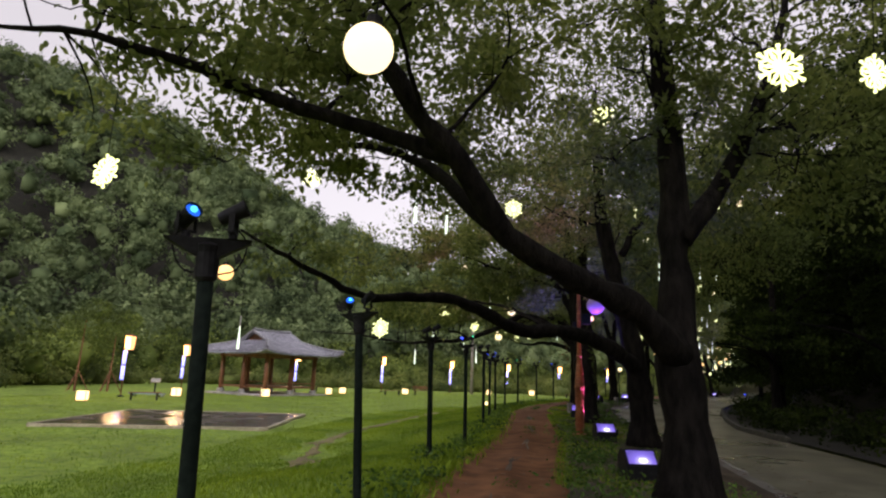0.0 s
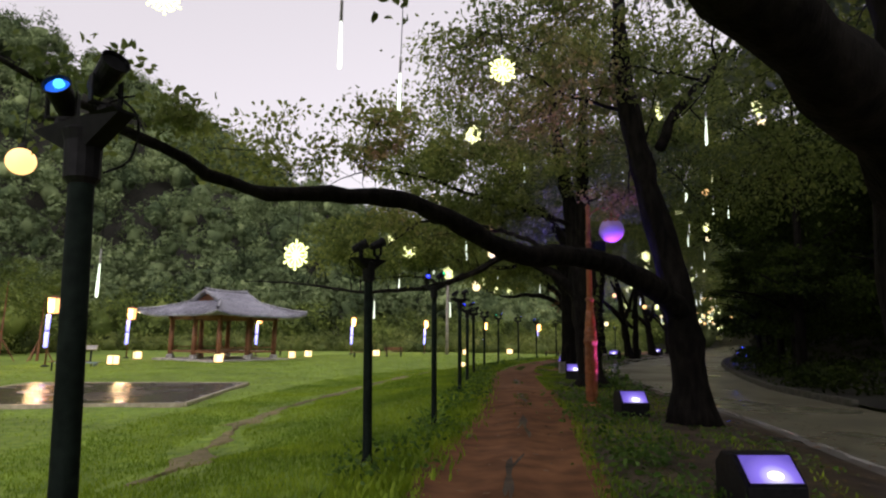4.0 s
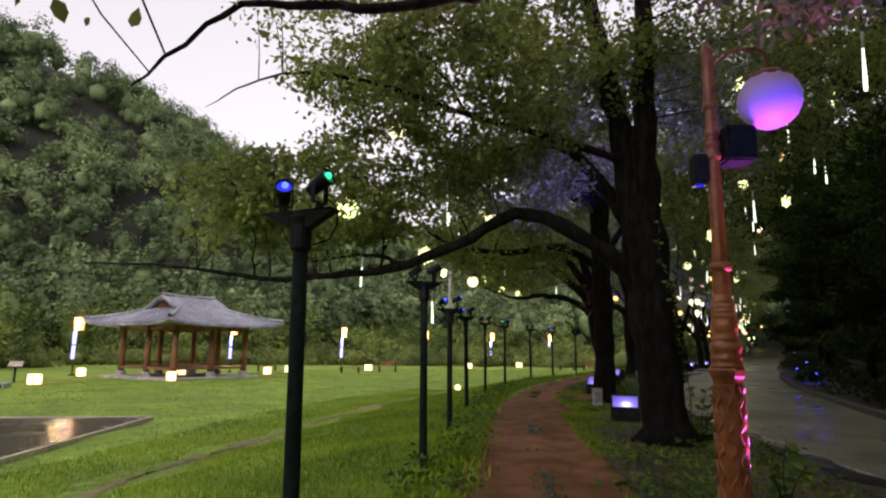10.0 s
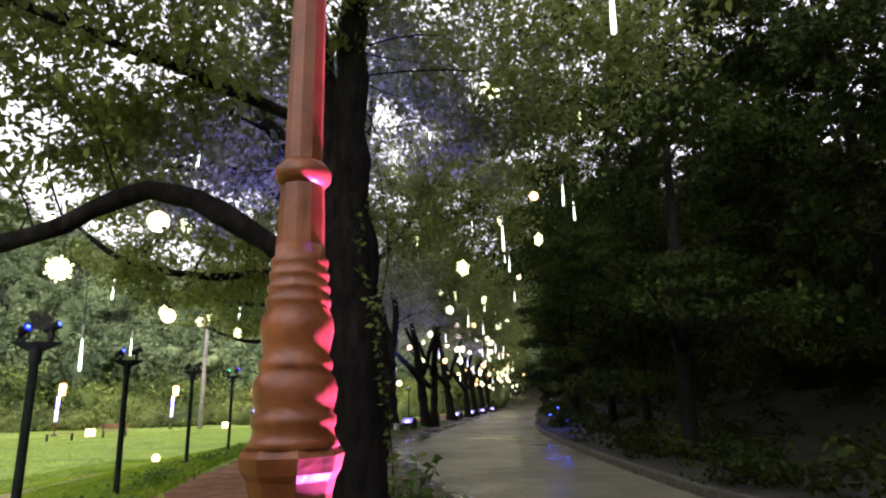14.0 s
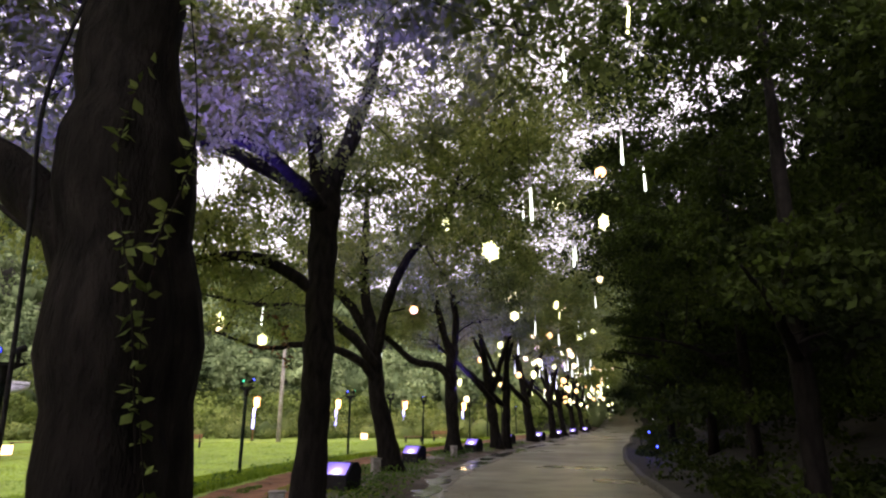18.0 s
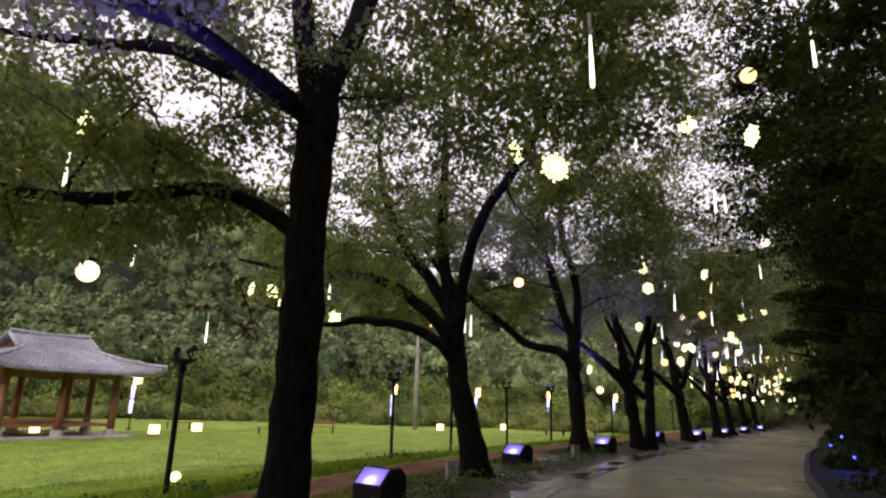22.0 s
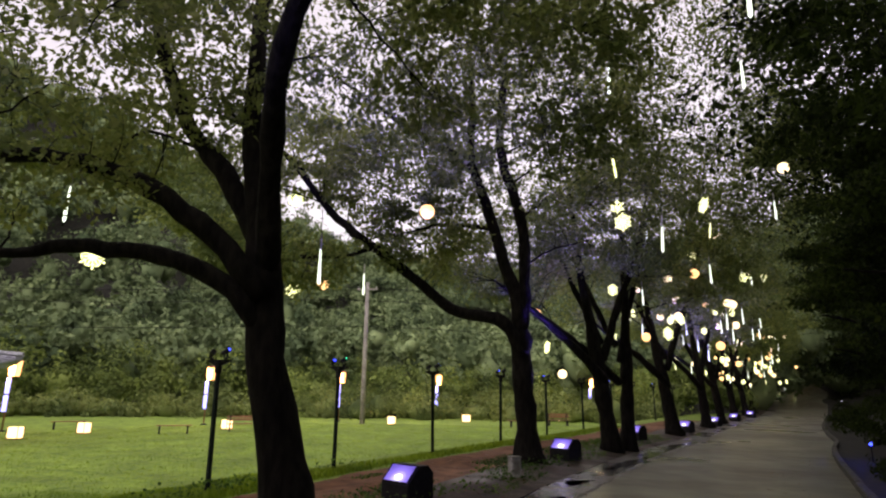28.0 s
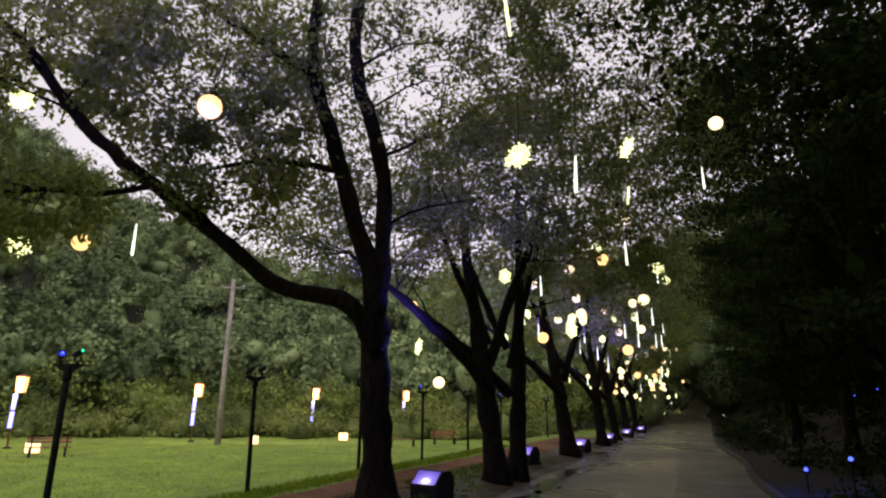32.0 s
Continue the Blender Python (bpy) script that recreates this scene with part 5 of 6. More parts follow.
# ---------------------------------------------------------------- pavilion
def pavilion(x, y, deg, a, b):
    """A timber pavilion, near corner column at x, y; long side b along deg, short side a to its left. Tiled hip-and-gable roof."""
    z0 = float(ground_z(x, y))
    ob = empty("pavilion", pose(x, y, z0, 0, 0, deg), "open timber pavilion with a curved grey tiled roof", "pavilion")
    H, over, ridge = 3.3, 1.75, 5.15
    part("plinth", box(-0.9, b + 0.9, -0.9, a + 0.9, -0.25, 0.10, 0.03), M_STONE, ob, "pale stone plinth")
    part("floor", box(-0.1, b + 0.1, -0.1, a + 0.1, 0.55, 0.68, 0.015), M_WOOD, ob)
    for j in range(3):
        for i in range(3):
            if j in (0, 2) or i in (0, 2):
                px, py = b * j / 2, a * i / 2
                part("column", lathe([(0.19, 0.38), (0.185, 1.5), (0.165, H)], 18), M_WOOD, ob, smooth=True, at=pose(px, py, 0))
                part("column_base", lathe([(0.32, 0.05), (0.30, 0.34), (0.22, 0.40)], 8), M_STONE, ob, "pale stone base", at=pose(px, py, 0))
    for p, q, r, s in ((-0.3, b + 0.3, -0.1, 0.1), (-0.3, b + 0.3, a - 0.1, a + 0.1)):
        part("beam", box(p, q, r, s, H - 0.32, H - 0.02, 0.02), M_WOOD, ob)
        part("rail", box(p + 0.3, q - 0.3, r + 0.05, s - 0.05, 0.9, 0.98, 0.01), M_WOOD, ob)
    for p in (0, b / 2, b):
        part("cross_beam", box(p - 0.1, p + 0.1, 0.1, a - 0.1, H - 0.30, H - 0.03, 0.02), M_WOOD, ob)
    # roof: rings from eave to gable base, then two slopes to the ridge
    cx, cy = b / 2, a / 2
    g = 0.62

    def eave_pt(u, v, t):
        """u, v in -1..1 round the eave; t 0 at the eave, 1 at the gable base."""
        ex, ey = (b / 2 + over), (a / 2 + over)
        gx_, gy_ = (b / 2 - 0.9), (a / 2 - 0.9) * g + 0.4
        xx = u * (ex + (gx_ - ex) * t)
        yy = v * (ey + (gy_ - ey) * t)
        lift = 0.34 * (abs(u) * abs(v)) ** 5 * (1 - t) ** 1.5
        zz = H + 0.02 + (4.36 - H) * (t**1.2) + lift
        return (cx + xx, cy + yy, zz)

    per = [(-1 + 2 * i / 16, -1) for i in range(16)] + [(1, -1 + 2 * i / 16) for i in range(16)] + [(1 - 2 * i / 16, 1) for i in range(16)] + [(-1, 1 - 2 * i / 16) for i in range(16)]
    bm = bmesh.new()
    T = [0, 0.15, 0.3, 0.45, 0.6, 0.8, 1.0]
    rings = [[bm.verts.new(eave_pt(u, v, t)) for u, v in per] for t in T]
    m_ = len(per)
    for r0, r1 in zip(rings, rings[1:]):
        for i in range(m_):
            bm.faces.new((r0[i], r0[(i + 1) % m_], r1[(i + 1) % m_], r1[i]))
    low = [bm.verts.new(Vector(eave_pt(u, v, 0)) - Vector((0, 0, 0.16))) for u, v in per]
    inner = [bm.verts.new((cx + u * b / 2, cy + v * a / 2, H - 0.02)) for u, v in per]
    for i in range(m_):
        k = (i + 1) % m_
        bm.faces.new((low[k], low[i], inner[i], inner[k]))
        bm.faces.new((low[i], low[k], rings[0][k], rings[0][i]))
    roof = part("roof", bm, M_TILE, ob, "grey clay tile roof", smooth=True)
    gx_, gy_ = (b / 2 - 0.9), (a / 2 - 0.9) * g + 0.4
    prof = [(-gy_, 4.34), (-gy_ * 0.62, 4.70), (-gy_ * 0.28, 5.01), (0, ridge), (gy_ * 0.28, 5.01), (gy_ * 0.62, 4.70), (gy_, 4.34)]
    bm = bmesh.new()
    A = [bm.verts.new((cx - gx_ - 0.25, cy + p, z)) for p, z in prof]
    B = [bm.verts.new((cx + gx_ + 0.25, cy + p, z)) for p, z in prof]
    A2 = [bm.verts.new((cx - gx_ - 0.25, cy + p, z - 0.14)) for p, z in prof]
    B2 = [bm.verts.new((cx + gx_ + 0.25, cy + p, z - 0.14)) for p, z in prof]
    for i in range(6):
        bm.faces.new((A[i], B[i], B[i + 1], A[i + 1]))
        bm.faces.new((A2[i + 1], B2[i + 1], B2[i], A2[i]))
        bm.faces.new((A2[i], A[i], A[i + 1], A2[i + 1]))
        bm.faces.new((B[i], B2[i], B2[i + 1], B[i + 1]))
    part("upper_roof", bm, M_TILE, ob, "grey clay tile roof", smooth=False)
    for sgn in (-1, 1):
        bm = bmesh.new()
        vs = [bm.verts.new((cx + sgn * (gx_ - 0.05), cy + p * 0.96, z - 0.15)) for p, z in prof]
        bm.faces.new(vs)
        bmesh.ops.solidify(bm, geom=list(bm.faces), thickness=0.06)
        part("gable_board", bm, M_WOOD, ob, "red-brown triangular gable board")

    def ridge_roll(name, pts, r):
        P = smooth_line(pts, 14)
        put(name, npmesh(name, *tube_np(P, np.full(14, r), 8)), M_TILE2, ob, smooth=True)

    ridge_roll("ridge", [(cx - gx_ - 0.3, cy, ridge + 0.16), (cx, cy, ridge + 0.05), (cx + gx_ + 0.3, cy, ridge + 0.16)], 0.14)
    for su in (-1, 1):
        for sv in (-1, 1):
            ridge_roll("gable_ridge", [(cx + su * (gx_ + 0.25), cy + sv * 0.05, ridge + 0.04), (cx + su * (gx_ + 0.25), cy + sv * gy_ * 0.5, 4.86), (cx + su * (gx_ + 0.25), cy + sv * gy_ * 1.02, 4.42)], 0.11)
            ridge_roll("hip_ridge", [Vector(eave_pt(su, sv, t)) + Vector((0, 0, 0.08)) for t in (1.0, 0.7, 0.4, 0.2, 0.0)], 0.11)
    # tile rolls down the long slopes and the short ones
    rolls = 0
    for k in range(1, 33):
        u = -1 + 2 * k / 33
        for sv in (-1, 1):
            P = np.array([eave_pt(u, sv, t) for t in (0, 0.25, 0.5, 0.75, 1.0)]) + [0, 0, 0.02]
            put("tile_roll", npmesh("tile_roll", *tube_np(P, np.full(5, 0.055), 5)), M_TILE, ob, smooth=True)
            xx = u * (gx_ + 0.2)
            P = np.array([(cx + xx, cy + sv * abs(p), z + 0.03) for p, z in prof[:4]])
            put("tile_roll", npmesh("tile_roll", *tube_np(P, np.full(4, 0.05), 5)), M_TILE, ob, smooth=True)
    for k in range(1, 27):
        v = -1 + 2 * k / 27
        for su in (-1, 1):
            P = np.array([eave_pt(su, v, t) for t in (0, 0.25, 0.5, 0.75, 1.0)]) + [0, 0, 0.02]
            put("tile_roll", npmesh("tile_roll", *tube_np(P, np.full(5, 0.055), 5)), M_TILE, ob, smooth=True)
    return ob


pavilion(-16.33, 45.85, 60, 5.4, 5.3)


# ---------------------------------------------------------------- wet deck on the lawn
def deck():
    n, r, fl, nl = Vector((-7.1, 19.0)), Vector((-7.8, 26.3)), Vector((-15.2, 24.9)), Vector((-14.2, 17.2))
    z = -0.70
    ob = new("deck_platform")
    tagged(ob, "low rain-wet dark timber deck with a pale edge", "deck")
    k = 34
    for i in range(k):
        a, b = i / k + 0.0012, (i + 1) / k - 0.0012
        bm = bmesh.new()
        c = [n.lerp(r, a), n.lerp(r, b), nl.lerp(fl, b), nl.lerp(fl, a)]
        top = [bm.verts.new((p.x, p.y, z + 0.10)) for p in c]
        bot = [bm.verts.new((p.x, p.y, z - 0.05)) for p in c]
        bm.faces.new(top)
        for j in range(4):
            bm.faces.new((bot[j], bot[(j + 1) % 4], top[(j + 1) % 4], top[j]))
        bmesh.ops.recalc_face_normals(bm, faces=bm.faces)
        part("plank", bm, M_DECK, ob)
    for p, q in ((n, r), (r, fl), (fl, nl), (nl, n)):
        d = (q - p).length
        m = pose(p.x, p.y, z, 0, 0, math.degrees(math.atan2(q.y - p.y, q.x - p.x)))
        part("edge_board", box(-0.06, d, -0.13, -0.01, -0.12, 0.12, 0.01), M_DECKTRIM, ob, at=m)


deck()


# ---------------------------------------------------------------- lantern poles, paper boxes, benches, wires
def lantern_pole(at, label="slim pole with amber lantern and two blue-white tubes"):
    ob = empty("lantern_pole", at, label, "lantern", "lantern poles round the lawn")
    part("pole", lathe([(0.05, -0.1), (0.045, 3.55)], 10), M_WOOD, ob, smooth=True)
    part("foot", lathe([(0.22, -0.05), (0.2, 0.04), (0.06, 0.08)], 12), M_BLACK, ob)
    part("arm", box(0.0, 0.34, -0.02, 0.02, 3.93, 3.97, 0.005), M_WOOD, ob)
    part("upper_pole", lathe([(0.035, 3.55), (0.03, 3.95)], 8), M_WOOD, ob)
    ln = part("lantern", lathe([(0.25, 2.98), (0.27, 3.00), (0.32, 3.80), (0.31, 3.82)], 4), M_LANTERN, ob, "glowing amber paper lantern", at=pose(0.17, -0.05, 0, 0, 0, 45))
    for k in range(4):
        a = k * math.pi / 2
        P = np.array([(0.272 * math.cos(a), 0.272 * math.sin(a), 2.98), (0.325 * math.cos(a), 0.325 * math.sin(a), 3.81)])
        put("lantern_rib", npmesh("lantern_rib", *tube_np(P, [0.014, 0.014], 5)), M_WOOD, ln)
    part("lantern_top", lathe([(0.36, 3.82), (0.34, 3.86), (0.06, 3.97)], 4), M_WOOD, ln)
    for z in (1.05, 2.02):
        part("tube", lathe([(0.08, z), (0.11, z + 0.02), (0.11, z + 0.86), (0.08, z + 0.88)], 12), M_BLUETUBE, ob, "blue-white light tube", smooth=True, at=pose(-0.02, -0.12, 0))
    return ob


LANTERNS = [(-28.0, 28.5), (-22.6, 36.6), (-25.0, 49.8), (-17.6, 58.5), (-10.2, 67.3), (-2.7, 75.2), (4.8, 81.5), (12.3, 86.0), (20.0, 90.0)]
base_lantern = None
for x, y in LANTERNS:
    m = pose(x, y, float(ground_z(x, y)), 0, 0.6, random.uniform(-15, 15))
    base_lantern = lantern_pole(m) if base_lantern is None else base_lantern
    wl = new("lantern_lamp", bpy.data.lights.new("lantern_lamp", "POINT"))
    wl.data.energy, wl.data.color, wl.data.shadow_soft_size = 170, (1.0, 0.66, 0.32), 0.3
    wl.matrix_world = m @ Matrix.Translation((0.0, -0.75, 3.3))
    if base_lantern.matrix_basis.translation.xy != Vector((x, y)):
        copy_thing(base_lantern, m)


def paper_box(at):
    ob = empty("ground_lantern", at, "square white paper ground lantern, glowing warm", "lantern", "ground lanterns on the lawn")
    part("shade", box(-0.24, 0.24, -0.24, 0.24, 0.05, 0.55, 0.03), M_PAPERBOX, ob)
    part("base", box(-0.26, 0.26, -0.26, 0.26, 0.0, 0.05, 0.01), M_WOOD, ob)
    for sx in (-1, 1):
        for sy in (-1, 1):
            part("corner_post", box(sx * 0.245 - 0.012, sx * 0.245 + 0.012, sy * 0.245 - 0.012, sy * 0.245 + 0.012, 0.05, 0.58), M_WOOD, ob)
    return ob


PAPER = [(-20.4, 39.6), (-22.9, 47.4), (-15.7, 44.3), (-13.0, 53.6), (-12.7, 58.2), (-7.1, 63.8), (2.1, 72.0), (7.6, 76.4), (15.5, 80.5), (-21.5, 31.0), (-17.8, 50.2)]
first = None
for x, y in PAPER:
    m = pose(x, y, float(ground_z(x, y)) - 0.02, 0, 0, random.uniform(0, 90))
    if first is None:
        first = paper_box(m)
    else:
        copy_thing(first, m)
# a lit globe lying on the grass
gl = empty("lawn_globe", pose(1.0 - 0.2, 30.4, float(ground_z(0.8, 30.4))), "cracked-glass globe lamp lying on the grass", "globe lamp")
part("globe", sphere(0.10, 16, 10), M_PAPERBOX, gl, smooth=True, at=pose(0, 0, 0.12))
part("base", lathe([(0.06, 0.0), (0.05, 0.04)], 10), M_BLACK, gl)


def bench(at, red):
    ob = empty("bench", at, "low reddish timber bench on the lawn edge" if red else "low dark timber bench on the lawn edge", "bench", "benches at the lawn edge")
    for k in range(3):
        part("seat_slat", box(-0.9, 0.9, -0.2 + k * 0.14, -0.07 + k * 0.14, 0.42, 0.46, 0.006), M_WOOD, ob)
    for sx in (-0.7, 0.7):
        part("leg", box(sx - 0.04, sx + 0.04, -0.18, 0.18, 0, 0.42, 0.006), M_BLACK, ob)
    if red:
        for k in range(2):
            part("back_slat", box(-0.9, 0.9, 0.22, 0.25, 0.6 + k * 0.16, 0.72 + k * 0.16, 0.006), M_WOOD, ob)
        for sx in (-0.7, 0.7):
            part("back_post", box(sx - 0.03, sx + 0.03, 0.2, 0.25, 0.4, 0.92, 0.005), M_BLACK, ob)
    return ob


for x, y, a, red in ((-7.8, 58.4, 25, False), (-5.1, 61.2, 20, True), (11.6, 69.6, 10, False), (14.6, 73.0, 10, True), (-15.2, 60.5, 30, False), (-19.3, 33.4, 35, False)):
    bench(pose(x, y, float(ground_z(x, y)), 0, 0, a), red)

# a slanted notice board, a bench under a pale blue cover, and two propped saplings beyond the deck
nb = empty("notice_board", pose(-23.2, 42.0, float(ground_z(-23.2, 42.0)), 0, 0, 20), "small slanted notice board on a dark post", "sign")
part("post", box(-0.05, 0.05, -0.05, 0.05, -0.1, 0.95, 0.01), M_BLACK, nb)
part("board", box(-0.34, 0.34, -0.24, 0.24, 0.0, 0.05, 0.01), M_DECKTRIM, nb, "pale board", at=pose(0, 0, 0.95, 35))
part("sheet", box(-0.28, 0.28, -0.18, 0.18, 0.05, 0.056), M_STONE, nb, "pale unreadable sheet", at=pose(0, 0, 0.95, 35))
cbn = empty("covered_bench", pose(-21.3, 37.5, float(ground_z(-21.3, 37.5)), 0, 0, 12), "low bench under a pale blue rain cover", "bench")
part("cover", box(-1.1, 1.1, -0.35, 0.35, 0.18, 0.24, 0.02), M_TARP, cbn, "wet pale blue cover")
for sx in (-0.95, 0.95):
    part("flap", box(sx - 0.02, sx + 0.02, -0.35, 0.35, 0.04, 0.18, 0.01), M_TARP, cbn)
    for sy in (-0.25, 0.25):
        part("leg", box(sx * 0.85 - 0.03, sx * 0.85 + 0.03, sy - 0.03, sy + 0.03, -0.05, 0.18, 0.004), M_BLACK, cbn)
for x, y, h in ((-29.3, 42.0, 5.2), (-27.4, 43.0, 4.4)):
    sp = empty("propped_sapling", pose(x, y, float(ground_z(x, y))), "young tree held by slanted timber props", "tree", "propped saplings")
    put("trunk", npmesh("trunk", *tube_np(smooth_line([(0, 0, -0.1, ), (0.05, 0.02, h * 0.4), (0.12, 0.0, h)], 10), np.linspace(0.09, 0.03, 10), 8)), M_WOOD, sp, smooth=True)
    for k in range(3):
        a = 0.5 + k * 2.09
        put("prop", npmesh("prop", *tube_np(np.array([(0.9 * math.cos(a), 0.9 * math.sin(a), -0.05), (0.06, 0.02, 1.5)]), [0.04, 0.04], 7)), M_WOOD, sp, smooth=True)
    V, F = leaves_np(spread([((0.1, 0, h), (1.7, 1.7, 0.7), 500), ((-0.9, 0.4, h - 1.0), (1.2, 1.2, 0.6), 400), ((0.9, -0.3, h + 0.9), (1.3, 1.3, 0.8), 600)], rng), np.zeros((1500, 3)), 0.2, rng)
    tagged(put("crown", npmesh("crown", V, F), M_EDGE, sp), kind="stuff")

# concrete pole and its wires behind the lawn
up = empty("utility_pole", pose(0.0, 71.4, float(ground_z(0.0, 71.4))), "slender grey concrete utility pole", "utility pole")
part("pole", lathe([(0.2, -0.2), (0.13, 10.6)], 14), M_UPOLE, up, smooth=True)
part("crossarm", box(-0.8, 0.8, -0.05, 0.05, 10.0, 10.12, 0.01), M_UPOLE, up)
for sx in (-0.7, 0, 0.7):
    part("insulator", lathe([(0.05, 10.12), (0.06, 10.2), (0.03, 10.28)], 10), M_STONE, up, at=pose(sx, 0, 0))
for k, (za, zb) in enumerate(((10.2, 9.0), (9.2, 8.2), (7.2, 6.6))):
    P = [(-46, 60, zb), (-22, 66.5, (za + zb) / 2 - 1.0), (0, 71.4, za - 0.65), (22, 79, (za + zb) / 2 - 0.6), (50, 92, zb + 2)]
    put_ = put("overhead_wire", npmesh("overhead_wire", *tube_np(smooth_line(P, 60), np.full(60, 0.02), 5)), M_WIRE)
    tagged(put_, "thin black overhead wire behind the lawn", "wire", "overhead wires")

# pale service boxes at the foot of the trees
for x, y, a in ((6.1, 31.7, 20), (9.5, 38.9, 30), (4.25, 24.6, 0)):
    sb = empty("service_box", pose(x, y, float(ground_z(x, y)), 0, 0, a), "small pale concrete service box beside a tree", "service box", "service boxes by the trees")
    part("body", box(-0.11, 0.11, -0.09, 0.09, 0, 0.40, 0.012), M_STONE, sb)
    part("lid", box(-0.125, 0.125, -0.105, 0.105, 0.40, 0.43, 0.008), M_SEAM, sb)
    part("door", box(-0.08, 0.08, -0.098, -0.09, 0.08, 0.34, 0.002), M_SEAM, sb)


# ---------------------------------------------------------------- hanging lights
def cord(ob, z0, z1):
    put("cord", npmesh("cord", *tube_np(np.array([(0, 0, z0), (0, 0, z1)]), [0.006, 0.006], 4)), M_WIRE, ob)


def globe_light(at, mat=None, tone="warm white"):
    ob = empty("hanging_globe", at, tone + " globe light hanging from a cord", "hanging light", "lights hanging in the trees")
    part("globe", sphere(0.15, 24, 14), mat or M_BALL, ob, smooth=True)
    part("cap", lathe([(0.05, 0.155), (0.05, 0.20), (0.015, 0.22)], 12), M_BLACK, ob)
    cord(ob, 0.2, 1.1)
    return ob


def flake_light(at):
    ob = empty("hanging_snowflake", at, "yellow-white LED snowflake hanging from a cord", "hanging light", "lights hanging in the trees")
    for k in range(6):
        bm = bmesh.new()
        arm = pose(0, 0, 0, 0, 60 * k, 0)
        bmesh.ops.create_cone(bm, cap_ends=True, segments=6, radius1=0.013, radius2=0.011, depth=0.17, matrix=arm @ Matrix.Translation((0, 0, 0.10)))
        for sx in (-1, 1):
            bmesh.ops.create_cone(bm, cap_ends=True, segments=6, radius1=0.010, radius2=0.009, depth=0.075, matrix=arm @ Matrix.Translation((sx * 0.03, 0, 0.135)) @ Euler((0, sx * 0.9, 0)).to_matrix().to_4x4())
        bmesh.ops.create_icosphere(bm, subdivisions=1, radius=0.020, matrix=arm @ Matrix.Translation((0, 0, 0.19)))
        part("arm", bm, M_FLAKE, ob)
    for k in range(6):
        bm = bmesh.new()
        arm = pose(0, 0, 0, 0, 60 * k + 30, 0)
        bmesh.ops.create_cone(bm, cap_ends=True, segments=6, radius1=0.012, radius2=0.010, depth=0.13, matrix=arm @ Matrix.Translation((0, 0, 0.085)))
        bmesh.ops.create_icosphere(bm, subdivisions=1, radius=0.020, matrix=arm @ Matrix.Translation((0, 0, 0.155)))
        bmesh.ops.create_icosphere(bm, subdivisions=1, radius=0.020, matrix=arm @ Matrix.Translation((0, 0, 0.10)))
        part("short_arm", bm, M_FLAKE, ob)
    part("hub", lathe([(0.05, -0.016), (0.055, 0), (0.05, 0.016)], 12), M_FLAKE, ob, at=pose(0, 0, 0, 90, 0, 0))
    cord(ob, 0.2, 1.0)
    return ob


def ice_light(at):
    ob = empty("hanging_icicle_tube", at, "slender cool white LED icicle tube hanging down", "hanging light", "lights hanging in the trees")
    part("lit_tube", lathe([(0.006, -0.42), (0.022, -0.40), (0.024, -0.30), (0.012, 0.10), (0.010, 0.13)], 10), M_ICE, ob, smooth=True)
    part("dim_tube", lathe([(0.016, 0.13), (0.018, 0.16), (0.018, 0.36), (0.01, 0.38)], 10), M_STONE, ob, smooth=True)
    cord(ob, 0.38, 1.2)
    return ob


KEEP = {}


def hang(kind, x, y, z, spin=80):
    tip = 2 if kind == "i" else 8
    m = pose(x, y, z, random.uniform(-tip, tip), random.uniform(-tip, tip), random.uniform(-spin, spin))
    if kind == "b" and random.random() < 0.35:
        kind = "o"
    if kind not in KEEP:
        KEEP[kind] = {"b": globe_light, "o": lambda q: globe_light(q, M_BALLWARM, "orange-tinted"), "s": flake_light, "i": ice_light}[kind](m)
        return
    copy_thing(KEEP[kind], m)


for kind, x, y, z in [
    ('s', -3.16, 8.49, 4.99), ('s', -4.08, 3.73, 3.45), ('s', -1.9, 9.94, 2.29), ('s', 0.59, 15.04, 5.7), ('s', 7.48, 16.18, 6.82),
    ('b', -0.35, 19.54, 5.24), ('b', -1.64, 27.9, 5.6), ('b', 1.47, 21.26, 3.93), ('b', 12, 29.7, 8.1), ('b', 11.4, 23.3, 9.1),
    ('s', 1.5, 25.4, 5.1), ('s', 10.83, 30, 7.2), ('b', 4.55, 41.2, 4.52), ('s', 4.26, 39.3, 6.3), ('s', 13.14, 45.3, 5.06),
    ('b', 17.2, 41.7, 7.9), ('b', -0.67, 0.86, 3.28), ('s', 2.29, 1.94, 3.78), ('s', 3.92, 3.31, 4.48), ('i', -5.58, 11.89, 2.24),
    ('i', -1.13, 8.4, 4.55), ('s', 2.3, 8.11, 6.19),
]:
    hang(kind, x, y, z, 30)
